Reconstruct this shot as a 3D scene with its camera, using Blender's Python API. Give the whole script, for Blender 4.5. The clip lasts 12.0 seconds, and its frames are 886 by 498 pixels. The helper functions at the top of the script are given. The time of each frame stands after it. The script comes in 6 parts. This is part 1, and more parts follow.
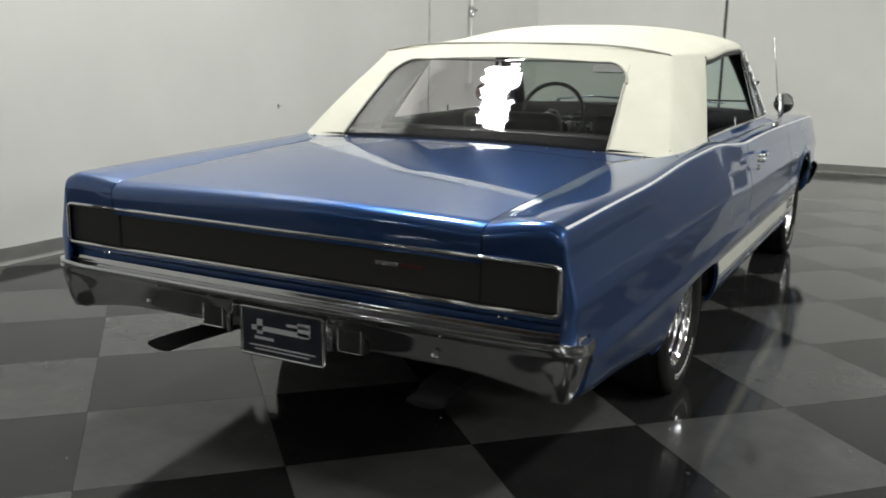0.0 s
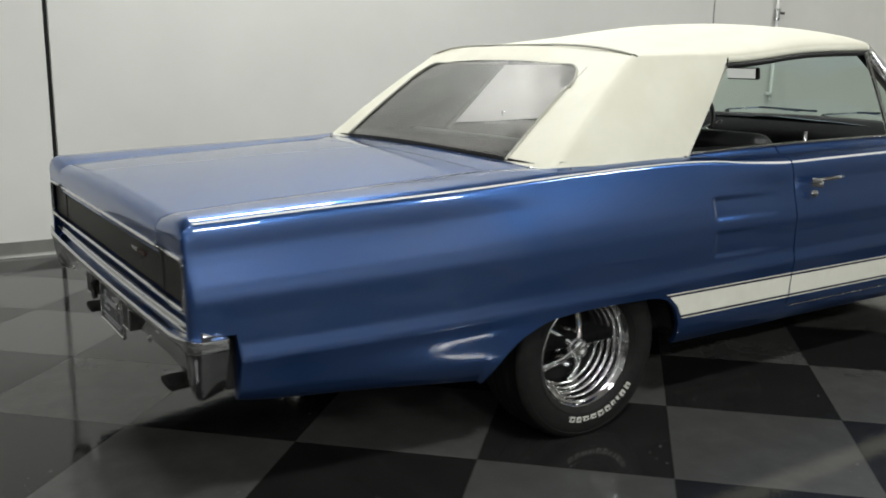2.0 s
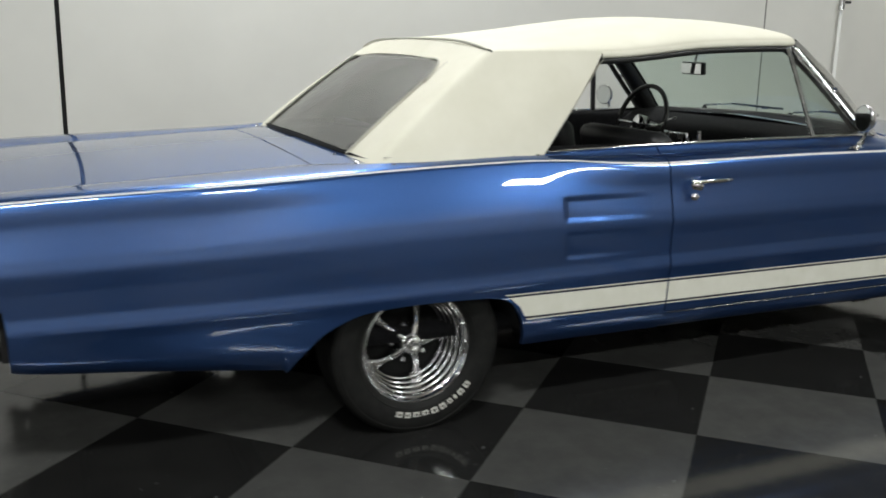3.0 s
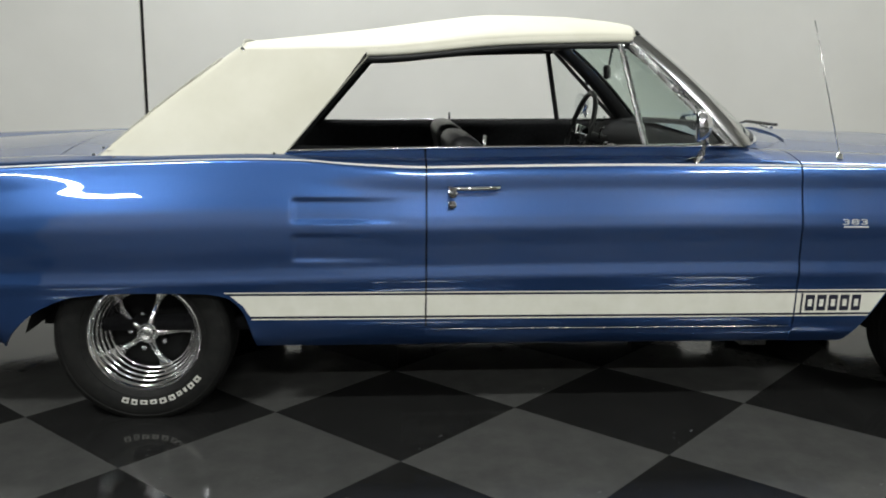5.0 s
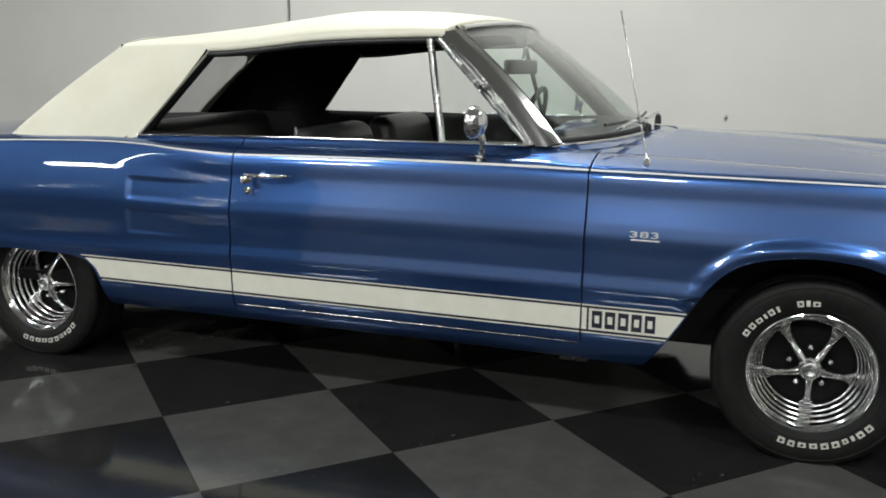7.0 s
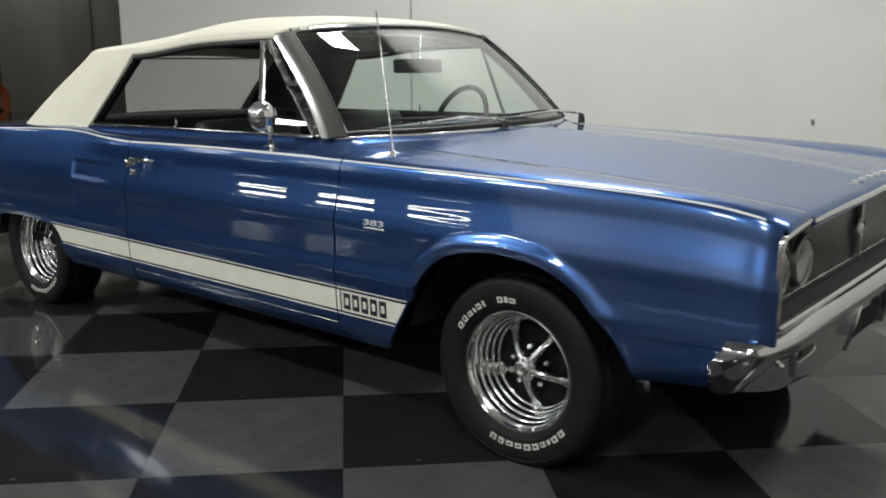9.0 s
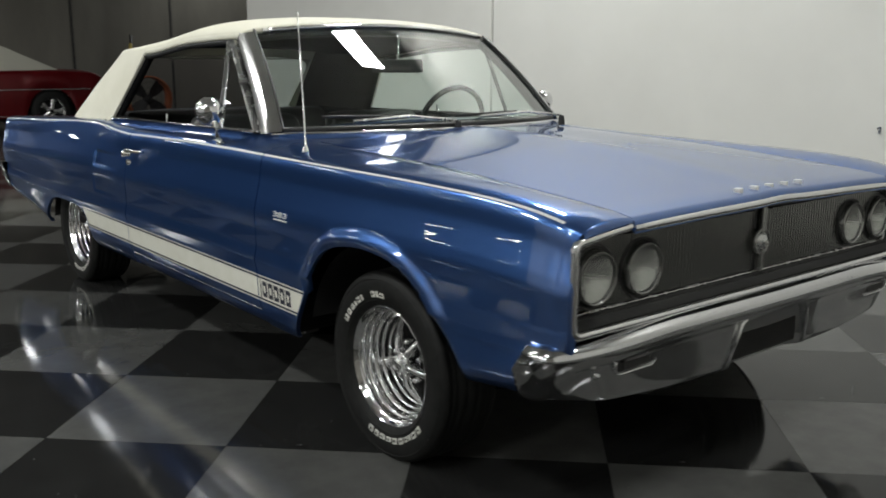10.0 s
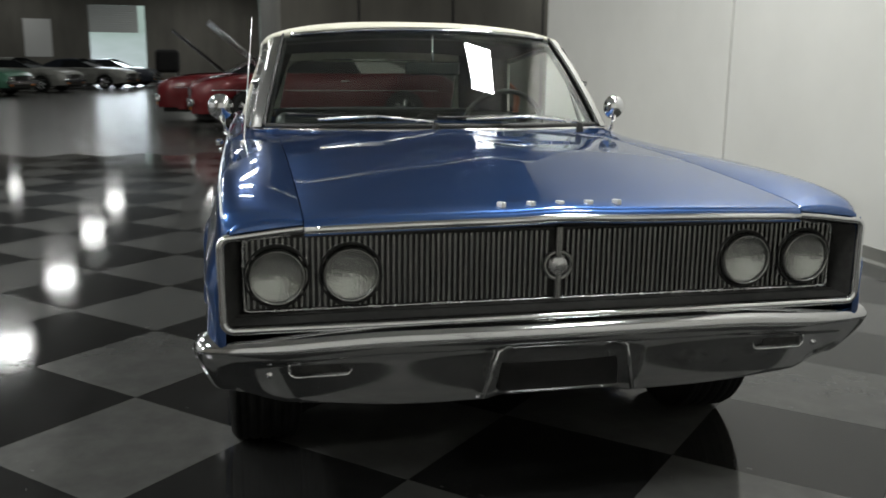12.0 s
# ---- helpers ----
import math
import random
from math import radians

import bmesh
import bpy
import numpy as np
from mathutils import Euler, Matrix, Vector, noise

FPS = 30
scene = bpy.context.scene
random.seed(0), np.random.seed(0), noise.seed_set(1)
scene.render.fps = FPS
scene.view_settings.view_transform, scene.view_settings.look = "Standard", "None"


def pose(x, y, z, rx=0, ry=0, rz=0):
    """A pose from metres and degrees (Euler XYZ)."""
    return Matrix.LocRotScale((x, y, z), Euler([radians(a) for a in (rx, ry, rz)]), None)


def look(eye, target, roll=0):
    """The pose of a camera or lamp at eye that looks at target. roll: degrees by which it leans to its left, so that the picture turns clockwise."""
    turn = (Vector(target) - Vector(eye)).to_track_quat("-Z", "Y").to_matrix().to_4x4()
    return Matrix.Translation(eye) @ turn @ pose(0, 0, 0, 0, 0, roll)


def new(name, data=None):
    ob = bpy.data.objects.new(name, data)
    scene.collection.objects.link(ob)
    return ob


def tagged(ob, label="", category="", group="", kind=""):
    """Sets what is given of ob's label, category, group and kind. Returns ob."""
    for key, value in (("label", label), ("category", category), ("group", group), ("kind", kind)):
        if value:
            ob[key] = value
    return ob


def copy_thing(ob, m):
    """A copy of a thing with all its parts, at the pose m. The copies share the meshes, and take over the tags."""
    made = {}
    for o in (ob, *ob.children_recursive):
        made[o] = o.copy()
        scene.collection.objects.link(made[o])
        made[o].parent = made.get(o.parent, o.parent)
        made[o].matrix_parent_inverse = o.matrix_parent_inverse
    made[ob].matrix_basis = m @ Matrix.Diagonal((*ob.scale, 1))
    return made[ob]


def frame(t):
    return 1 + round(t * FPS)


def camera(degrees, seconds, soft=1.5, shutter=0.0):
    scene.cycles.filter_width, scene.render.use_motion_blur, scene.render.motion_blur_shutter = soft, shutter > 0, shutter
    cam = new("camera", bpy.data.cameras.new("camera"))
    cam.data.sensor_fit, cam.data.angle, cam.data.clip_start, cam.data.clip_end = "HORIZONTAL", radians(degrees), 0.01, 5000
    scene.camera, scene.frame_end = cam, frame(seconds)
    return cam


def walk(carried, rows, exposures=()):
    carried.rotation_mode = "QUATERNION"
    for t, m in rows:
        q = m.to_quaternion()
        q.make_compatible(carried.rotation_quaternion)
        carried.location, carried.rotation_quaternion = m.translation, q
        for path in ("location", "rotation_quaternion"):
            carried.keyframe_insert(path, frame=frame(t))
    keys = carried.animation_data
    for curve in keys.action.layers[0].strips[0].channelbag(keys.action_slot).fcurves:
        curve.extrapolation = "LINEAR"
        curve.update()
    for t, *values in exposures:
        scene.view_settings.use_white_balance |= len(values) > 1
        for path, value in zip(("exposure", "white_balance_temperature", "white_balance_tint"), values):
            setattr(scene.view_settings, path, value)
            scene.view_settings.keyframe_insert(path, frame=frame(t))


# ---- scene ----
cam = camera(52.7, 12.0, soft=1.8, shutter=0.4)
PATH = [
    (0, (-3.328, -1.602, 1.239), (-1.602, -0.681, 0.821), 1.0),
    (0.5, (-3.039, -2.003, 1.239), (-1.441, -0.876, 0.821), 1.1),
    (1, (-2.703, -2.365, 1.234), (-1.269, -1.033, 0.822), 1.1),
    (1.5, (-2.353, -2.688, 1.236), (-1.122, -1.166, 0.827), 0.8),
    (2, (-1.967, -2.987, 1.23), (-0.899, -1.346, 0.824), 0.7),
    (2.5, (-1.554, -3.257, 1.234), (-0.631, -1.531, 0.825), 0.7),
    (3, (-1.097, -3.479, 1.271), (-0.294, -1.7, 0.833), 1.1),
    (3.5, (-0.592, -3.661, 1.263), (0.086, -1.831, 0.823), 1.1),
    (5.5, (1.299, -3.869, 1.206), (1.273, -1.909, 0.809), 0.4),
    (6, (1.822, -3.826, 1.224), (1.64, -1.877, 0.811), 0.1),
    (6.5, (2.287, -3.777, 1.24), (1.885, -1.863, 0.821), 0.5),
    (8.5, (4.026, -3.259, 1.244), (2.904, -1.658, 0.824), 0.1),
    (9, (4.451, -3.003, 1.229), (3.208, -1.492, 0.814), 0.0),
    (9.5, (4.817, -2.725, 1.227), (3.411, -1.364, 0.812), -0.0),
    (10, (5.13, -2.393, 1.22), (3.612, -1.157, 0.81), 0.3),
    (10.5, (5.41, -2.029, 1.219), (3.769, -0.962, 0.809), 0.5),
    (11, (5.622, -1.632, 1.223), (3.883, -0.734, 0.811), 0.5),
    (11.5, (5.771, -1.206, 1.212), (3.929, -0.54, 0.81), 0.6),
    (12, (5.895, -0.796, 1.218), (3.982, -0.376, 0.814), 0.6),
]
walk(cam, [(t, look(eye, target, roll)) for t, eye, target, roll in PATH], exposures=[(0, -0.08), (2.0, -0.11), (3.5, -0.12), (5.5, -0.02), (6.5, -0.02), (8.5, -0.14), (10.5, -0.16), (12, -0.09)])

# ---- world and light ----
world = bpy.data.worlds.new("world")
scene.world = world
world.use_nodes = True
world.node_tree.nodes["Background"].inputs["Color"].default_value = (0.5, 0.52, 0.55, 1)
world.node_tree.nodes["Background"].inputs["Strength"].default_value = 0.02
scene.view_settings.exposure = 0.0

CEIL = 5.4
PARITY = 0
# ceiling lamps: place, watts, and length and width of the panel
LAMPS = [(0.60, 1.85, 230, 1.4, 0.52), (5.4, 1.9, 80, 1.2, 0.5)]
LAMPS += [(5.2, -4.6, 205, 1.2, 0.5), (-1.6, -4.6, 285, 1.2, 0.5)]
LAMPS += [(x, -9.9, 285, 1.2, 0.5) for x in (6.0, 1.4, -3.5)]
LAMPS += [(x, -5.75 + 0.033 * x, 78, 1.1, 0.75) for x in (-8.0, -15.6, -22.6, -30.4, -38.5)]
# extra panel added only to brighten the dark wall beside the far door
LAMPS += [(-43.0, -3.0, 110, 1.2, 0.5)]
LAMPS += [(-8.5, -0.9, 40, 1.2, 0.7)]
LAMPS += [(x, -0.9, 85, 1.2, 0.7) for x in (-13.5, -19.5, -27.0, -35.0)]
LAMPS += [(-15.0, 8.0, 120, 1.2, 0.5), (-44.5, -12.8, 45, 1.2, 0.5)]
LAMPS += [(x, -9.8, 60, 1.8, 0.2) for x in (-8.5, -12.5, -17.0)]
LAMPS += [(x, -17.0, 48, 2.4, 0.16) for x in (-18.4, -14.5, -10.7)]
LAMPS += [(x, -20.5, 48, 2.4, 0.16) for x in (-23.2, -18.8, -13.2)]


# ---- materials ----
def material(name, color=(0.5, 0.5, 0.5), rough=0.5, metal=0.0, coat=0.0, spec=0.5):
    m = bpy.data.materials.new(name)
    m.use_nodes = True
    b = m.node_tree.nodes["Principled BSDF"]
    b.inputs["Base Color"].default_value = (*color, 1)
    b.inputs["Roughness"].default_value = rough
    b.inputs["Metallic"].default_value = metal
    b.inputs["Coat Weight"].default_value = coat
    b.inputs["Coat Roughness"].default_value = 0.03
    b.inputs["Specular IOR Level"].default_value = spec
    return m


def node(m, kind, **inputs):
    n = m.node_tree.nodes.new(kind)
    for key, value in inputs.items():
        n.inputs[key].default_value = value
    return n


def link(m, a, b):
    m.node_tree.links.new(a, b)


def bsdf(m):
    return m.node_tree.nodes["Principled BSDF"]


def vary(m, scale, dark, light, detail=4.0, target="Base Color", stretch=(1, 1, 1), mix=None):
    """Noise from dark to light into an input; colours or values."""
    tc = m.node_tree.nodes.new("ShaderNodeTexCoord")
    mp = m.node_tree.nodes.new("ShaderNodeMapping")
    mp.inputs["Scale"].default_value = stretch
    link(m, tc.outputs["Object"], mp.inputs["Vector"])
    nz = node(m, "ShaderNodeTexNoise", Scale=scale, Detail=detail, Roughness=0.6)
    link(m, mp.outputs["Vector"], nz.inputs["Vector"])
    ramp = m.node_tree.nodes.new("ShaderNodeValToRGB")
    ramp.color_ramp.elements[0].position, ramp.color_ramp.elements[1].position = 0.3, 0.7
    as_color = lambda c: (*c, 1) if isinstance(c, tuple) else (c, c, c, 1)
    ramp.color_ramp.elements[0].color, ramp.color_ramp.elements[1].color = as_color(dark), as_color(light)
    link(m, nz.outputs["Fac"], ramp.inputs["Fac"])
    link(m, ramp.outputs["Color"], bsdf(m).inputs[target])
    return nz


def bump(m, scale, strength, distance=0.002, detail=3.0, stretch=(1, 1, 1)):
    tc = m.node_tree.nodes.new("ShaderNodeTexCoord")
    mp = m.node_tree.nodes.new("ShaderNodeMapping")
    mp.inputs["Scale"].default_value = stretch
    link(m, tc.outputs["Object"], mp.inputs["Vector"])
    nz = node(m, "ShaderNodeTexNoise", Scale=scale, Detail=detail)
    link(m, mp.outputs["Vector"], nz.inputs["Vector"])
    bp = node(m, "ShaderNodeBump", Strength=strength, Distance=distance)
    link(m, nz.outputs["Fac"], bp.inputs["Height"])
    link(m, bp.outputs["Normal"], bsdf(m).inputs["Normal"])
    return bp


M = {}
M["paint"] = material("blue_metallic_paint", (0.034, 0.089, 0.255), 0.28, 0.82, 1.0)
vary(M["paint"], 900, (0.0275, 0.074, 0.221), (0.0420, 0.104, 0.290), 2)
M["paint_white"] = material("white_stripe_paint", (0.72, 0.71, 0.62), 0.35, 0, 0.8)
vary(M["paint_white"], 14, (0.68, 0.67, 0.58), (0.75, 0.74, 0.66))
bsdf(M["paint"]).inputs["Coat Roughness"].default_value = 0.012
bsdf(M["paint"]).inputs["Coat IOR"].default_value = 1.62
bsdf(M["paint"]).inputs["Specular Tint"].default_value = (0.42, 0.56, 0.92, 1)
M["pin"] = material("silver_pinstripe", (0.66, 0.67, 0.68), 0.35, 0.0, 0.3)
vary(M["pin"], 40, (0.62, 0.63, 0.64), (0.70, 0.71, 0.72))
M["bright_trim"] = material("polished_bright_trim", (0.80, 0.80, 0.79), 0.24, 1.0)
vary(M["bright_trim"], 25, 0.17, 0.32, 4, "Roughness")
M["pillar"] = material("polished_pillar_metal", (0.60, 0.60, 0.595), 0.16, 1.0)
M["paint_dark"] = material("dark_stripe_paint", (0.012, 0.014, 0.03), 0.4, 0, 0.8)
M["chrome"] = material("chrome", (0.72, 0.72, 0.73), 0.06, 1.0)
vary(M["chrome"], 6, 0.04, 0.10, 5, "Roughness")
M["bumper_chrome"] = material("aged_bumper_chrome", (0.58, 0.58, 0.59), 0.07, 1.0)
vary(M["bumper_chrome"], 6, 0.05, 0.12, 5, "Roughness")
M["wheel_chrome"] = material("wheel_chrome", (0.80, 0.80, 0.80), 0.06, 1.0)
vary(M["wheel_chrome"], 20, 0.04, 0.09, 4, "Roughness")
M["chrome_dull"] = material("pitted_chrome", (0.55, 0.55, 0.55), 0.22, 1.0)
vary(M["chrome_dull"], 30, 0.16, 0.34, 5, "Roughness")
M["vinyl"] = material("cream_vinyl", (0.74, 0.71, 0.60), 0.6)
vary(M["vinyl"], 5, (0.70, 0.675, 0.56), (0.765, 0.74, 0.63))
bump(M["vinyl"], 420, 0.25, 0.001)
M["vinyl_edge"] = material("vinyl_binding", (0.42, 0.41, 0.35), 0.6)
M["lining"] = material("black_lining", (0.008, 0.008, 0.009), 0.85, spec=0.15)
vary(M["lining"], 60, (0.006, 0.006, 0.007), (0.012, 0.012, 0.013))
M["black"] = material("black_trim", (0.012, 0.012, 0.012), 0.45)
vary(M["black"], 40, 0.38, 0.55, 4, "Roughness")
M["under"] = material("underbody", (0.006, 0.006, 0.006), 0.9)
vary(M["under"], 20, (0.004, 0.004, 0.004), (0.010, 0.009, 0.009))
M["seat"] = material("black_seat_vinyl", (0.016, 0.0165, 0.017), 0.42)
bump(M["seat"], 300, 0.3, 0.001)
M["rubber"] = material("tyre_rubber", (0.006, 0.006, 0.006), 0.62, spec=0.2)
vary(M["rubber"], 35, (0.005, 0.005, 0.005), (0.011, 0.011, 0.010))
bump(M["rubber"], 220, 0.3, 0.001)
M["letter_white"] = material("tyre_letter_white", (0.62, 0.61, 0.56), 0.6)
vary(M["letter_white"], 60, (0.5, 0.49, 0.44), (0.68, 0.67, 0.62))
M["wheel_black"] = material("wheel_black", (0.006, 0.006, 0.006), 0.8, spec=0.15)
M["badge"] = material("bright_badge", (0.82, 0.82, 0.81), 0.30, 0.45)
M["grille"] = material("grille_dark", (0.03, 0.03, 0.03), 0.4, 0.3)
vary(M["grille"], 50, (0.022, 0.022, 0.022), (0.045, 0.044, 0.042))
M["grille_bar"] = material("grille_bar_argent", (0.27, 0.27, 0.262), 0.24, 0.85)
M["red"] = material("red_script", (0.05, 0.008, 0.007), 0.5)
M["amber"] = material("amber_lens", (0.5, 0.16, 0.02), 0.3)
M["plate"] = material("plate_navy", (0.008, 0.010, 0.022), 0.35, 0, 0.5)
M["plate_white"] = material("plate_lettering", (0.6, 0.6, 0.62), 0.4)
M["steel"] = material("exhaust_steel", (0.10, 0.10, 0.10), 0.3, 1.0)
vary(M["steel"], 30, 0.22, 0.45, 4, "Roughness")


def glass(name, tint, gloss=0.02, rough=0.0, boost=1.0, power=4.0):
    m = bpy.data.materials.new(name)
    m.use_nodes = True
    t = m.node_tree
    t.nodes.remove(t.nodes["Principled BSDF"])
    out = t.nodes["Material Output"]
    tr = t.nodes.new("ShaderNodeBsdfTransparent")
    tr.inputs["Color"].default_value = (*tint, 1)
    gl = t.nodes.new("ShaderNodeBsdfGlossy")
    gl.inputs["Roughness"].default_value = rough
    gl.inputs["Color"].default_value = (boost, boost, boost, 1)
    fr = t.nodes.new("ShaderNodeLayerWeight")
    pw = t.nodes.new("ShaderNodeMath")
    pw.operation = "POWER"
    pw.inputs[1].default_value = power
    t.links.new(fr.outputs["Facing"], pw.inputs[0])
    mr = t.nodes.new("ShaderNodeMapRange")
    mr.inputs["To Min"].default_value, mr.inputs["To Max"].default_value = 0.07, 0.85
    t.links.new(pw.outputs["Value"], mr.inputs["Value"])
    mx = t.nodes.new("ShaderNodeMixShader")
    t.links.new(mr.outputs["Result"], mx.inputs["Fac"])
    t.links.new(tr.outputs["BSDF"], mx.inputs[1])
    t.links.new(gl.outputs["BSDF"], mx.inputs[2])
    t.links.new(mx.outputs["Shader"], out.inputs["Surface"])
    return m


M["glass"] = glass("tinted_windshield_glass", (0.70, 0.81, 0.755), power=4.0)
M["glass_clear"] = glass("clear_glass", (0.9, 0.93, 0.92))
M["plastic"] = glass("clear_vinyl_window", (0.66, 0.65, 0.66), rough=0.03)


def flutes(m, scale):
    """Upright flutes pressed into a lamp glass."""
    t = m.node_tree
    tc = t.nodes.new("ShaderNodeTexCoord")
    wv = t.nodes.new("ShaderNodeTexWave")
    wv.bands_direction = "Y"
    wv.inputs["Scale"].default_value, wv.inputs["Distortion"].default_value = scale / 6.28, 0.4
    t.links.new(tc.outputs["Object"], wv.inputs["Vector"])
    bp = t.nodes.new("ShaderNodeBump")
    bp.inputs["Strength"].default_value, bp.inputs["Distance"].default_value = 0.5, 0.004
    t.links.new(wv.outputs["Fac"], bp.inputs["Height"])
    for n in t.nodes:
        if n.type == "BSDF_GLOSSY":
            t.links.new(bp.outputs["Normal"], n.inputs["Normal"])


def waves(m):
    """Soft ripples in a thin plastic sheet, for its gloss."""
    t = m.node_tree
    tc = t.nodes.new("ShaderNodeTexCoord")
    nz = t.nodes.new("ShaderNodeTexNoise")
    nz.inputs["Scale"].default_value, nz.inputs["Detail"].default_value = 6.0, 2.0
    mp = t.nodes.new("ShaderNodeMapping")
    mp.inputs["Scale"].default_value = (1.0, 0.45, 1.5)
    t.links.new(tc.outputs["Object"], mp.inputs["Vector"])
    t.links.new(mp.outputs["Vector"], nz.inputs["Vector"])
    bp = t.nodes.new("ShaderNodeBump")
    bp.inputs["Strength"].default_value, bp.inputs["Distance"].default_value = 0.6, 0.013
    t.links.new(nz.outputs["Fac"], bp.inputs["Height"])
    for n in t.nodes:
        if n.type in ("BSDF_GLOSSY", "LAYER_WEIGHT"):
            t.links.new(bp.outputs["Normal"], n.inputs["Normal"])


waves(M["plastic"])
M["lens"] = glass("fluted_headlamp_glass", (0.74, 0.75, 0.74), rough=0.15)
flutes(M["lens"], 240)
M["reflector"] = material("frosted_reflector", (0.78, 0.78, 0.76), 0.2, 1.0)
bump(M["reflector"], 70, 0.6, 0.004, 2, (1, 2.5, 1))
M["far_lens"] = material("dull_lamp_glass", (0.52, 0.53, 0.53), 0.16, 0.75, 1.0)
M["mirror"] = material("mirror_glass", (0.85, 0.87, 0.87), 0.01, 1.0)


# ---- mesh helpers ----
def curve(*pts):
    """A smooth function through (x, value) pairs, straight beyond its ends."""
    xs, ys = np.array(pts, float).T
    h, d = np.diff(xs), np.diff(ys) / np.diff(xs)
    m = np.empty(len(xs))
    m[0], m[-1] = d[0], d[-1]
    for i in range(1, len(xs) - 1):
        m[i] = 0 if d[i - 1] * d[i] <= 0 else 2 * d[i - 1] * d[i] / (d[i - 1] + d[i])

    def f(x):
        if x <= xs[0]:
            return float(ys[0])
        if x >= xs[-1]:
            return float(ys[-1])
        i = int(np.searchsorted(xs, x)) - 1
        t = (x - xs[i]) / h[i]
        a, b = (1 + 2 * t) * (1 - t) ** 2, t * (1 - t) ** 2
        c, e = t * t * (3 - 2 * t), t * t * (t - 1)
        return float(a * ys[i] + b * h[i] * m[i] + c * ys[i + 1] + e * h[i] * m[i + 1])

    return f


def part(name, bm, mat, parent=None, label="", smooth=True, weld=True):
    """One mesh object from a bmesh, under a thing or a part."""
    if weld:
        bmesh.ops.remove_doubles(bm, verts=bm.verts, dist=0.00005)
        bmesh.ops.dissolve_degenerate(bm, dist=0.00005, edges=bm.edges)
    me = bpy.data.meshes.new(name)
    bm.to_mesh(me)
    bm.free()
    for p in me.polygons:
        p.use_smooth = smooth
    me.materials.append(M[mat] if isinstance(mat, str) else mat)
    ob = new(name, me)
    ob.parent = parent
    if label:
        tagged(ob, label)
    return ob


def shared(name, me, parent, m=None):
    """Another object on a mesh that exists."""
    ob = new(name, me)
    ob.parent = parent
    if m is not None:
        ob.matrix_basis = m
    return ob


def empty(name, at=(0, 0, 0), **tags):
    ob = new(name)
    ob.location = at
    ob.empty_display_size = 0.1
    return tagged(ob, **tags)


def grid(rows, bm=None, closed=False, flip=False):
    """Quads over rows of points; closed joins each row's last point to its first."""
    bm = bm or bmesh.new()
    vs = [[bm.verts.new(p) for p in row] for row in rows]
    n = len(vs[0])
    for a, b in zip(vs, vs[1:]):
        for i in range(n if closed else n - 1):
            j = (i + 1) % n
            q = (a[i], a[j], b[j], b[i])
            bm.faces.new(q[::-1] if flip else q)
    return bm


def flange(bm, depth, inward):
    """Turns the open border of a panel inward, so that it has an edge; inward is a way or a function of the place."""
    bmesh.ops.remove_doubles(bm, verts=bm.verts, dist=0.00005)
    edges = [e for e in bm.edges if len(e.link_faces) == 1]
    got = bmesh.ops.extrude_edge_only(bm, edges=edges)
    for v in got["geom"]:
        if isinstance(v, bmesh.types.BMVert):
            way = inward(v.co) if callable(inward) else Vector(inward)
            v.co += way * depth
    return bm


def box(x0, x1, y0, y1, z0, z1, bevel=0.0, bm=None, segments=2):
    own = bmesh.new()
    bmesh.ops.create_cube(own, size=1)
    for v in own.verts:
        v.co = Vector(((x0 + x1) / 2 + v.co.x * (x1 - x0), (y0 + y1) / 2 + v.co.y * (y1 - y0), (z0 + z1) / 2 + v.co.z * (z1 - z0)))
    if bevel:
        bmesh.ops.bevel(own, geom=own.edges[:], offset=bevel, segments=segments, affect="EDGES", profile=0.5)
    # the six flat faces keep flat shading
    own.normal_update()
    for e in own.edges:
        e.smooth = not any(max(abs(c) for c in f.normal) > 0.9999 for f in e.link_faces)
    if bm is None:
        return own
    return merge(bm, own)


def merge(bm, other):
    me = bpy.data.meshes.new("tmp")
    other.to_mesh(me)
    other.free()
    bm.from_mesh(me)
    bpy.data.meshes.remove(me)
    return bm


def tube(path, radius, sides=8, closed=False, bm=None, squash=None, taper=None):
    """A round bar along points; squash: (a, b) radii across."""
    path = [Vector(p) for p in path]
    rows, n = [], len(path)
    up = Vector((0, 0, 1))
    for i, p in enumerate(path):
        a = path[(i - 1) % n] if closed or i else p
        b = path[(i + 1) % n] if closed or i < n - 1 else p
        d = (b - a).normalized()
        ref = up if abs(d.z) < 0.95 else Vector((1, 0, 0))
        s = d.cross(ref).normalized()
        u = s.cross(d)
        k = 1.0 if taper is None else 1 + (taper - 1) * i / (n - 1)
        ra, rb = (squash if squash else (radius, radius))
        rows.append([p + s * ra * k * math.cos(2 * math.pi * j / sides) + u * rb * k * math.sin(2 * math.pi * j / sides) for j in range(sides)])
    if closed:
        rows.append(rows[0])
    bm = grid(rows, bm, closed=True)
    if not closed:
        for row in (rows[0], rows[-1]):
            bm.faces.new([bm.verts.new(p) for p in row])
    return bm


def lathe(profile, steps=48, bm=None, axis="y"):
    """Turns (radius, along) points about an axis."""
    rows = []
    for r, a in profile:
        ring = []
        for i in range(steps):
            c, s = math.cos(2 * math.pi * i / steps) * r, math.sin(2 * math.pi * i / steps) * r
            ring.append({"y": (c, a, s), "x": (a, c, s), "z": (c, s, a)}[axis])
        rows.append(ring)
    return grid(rows, bm, closed=True)


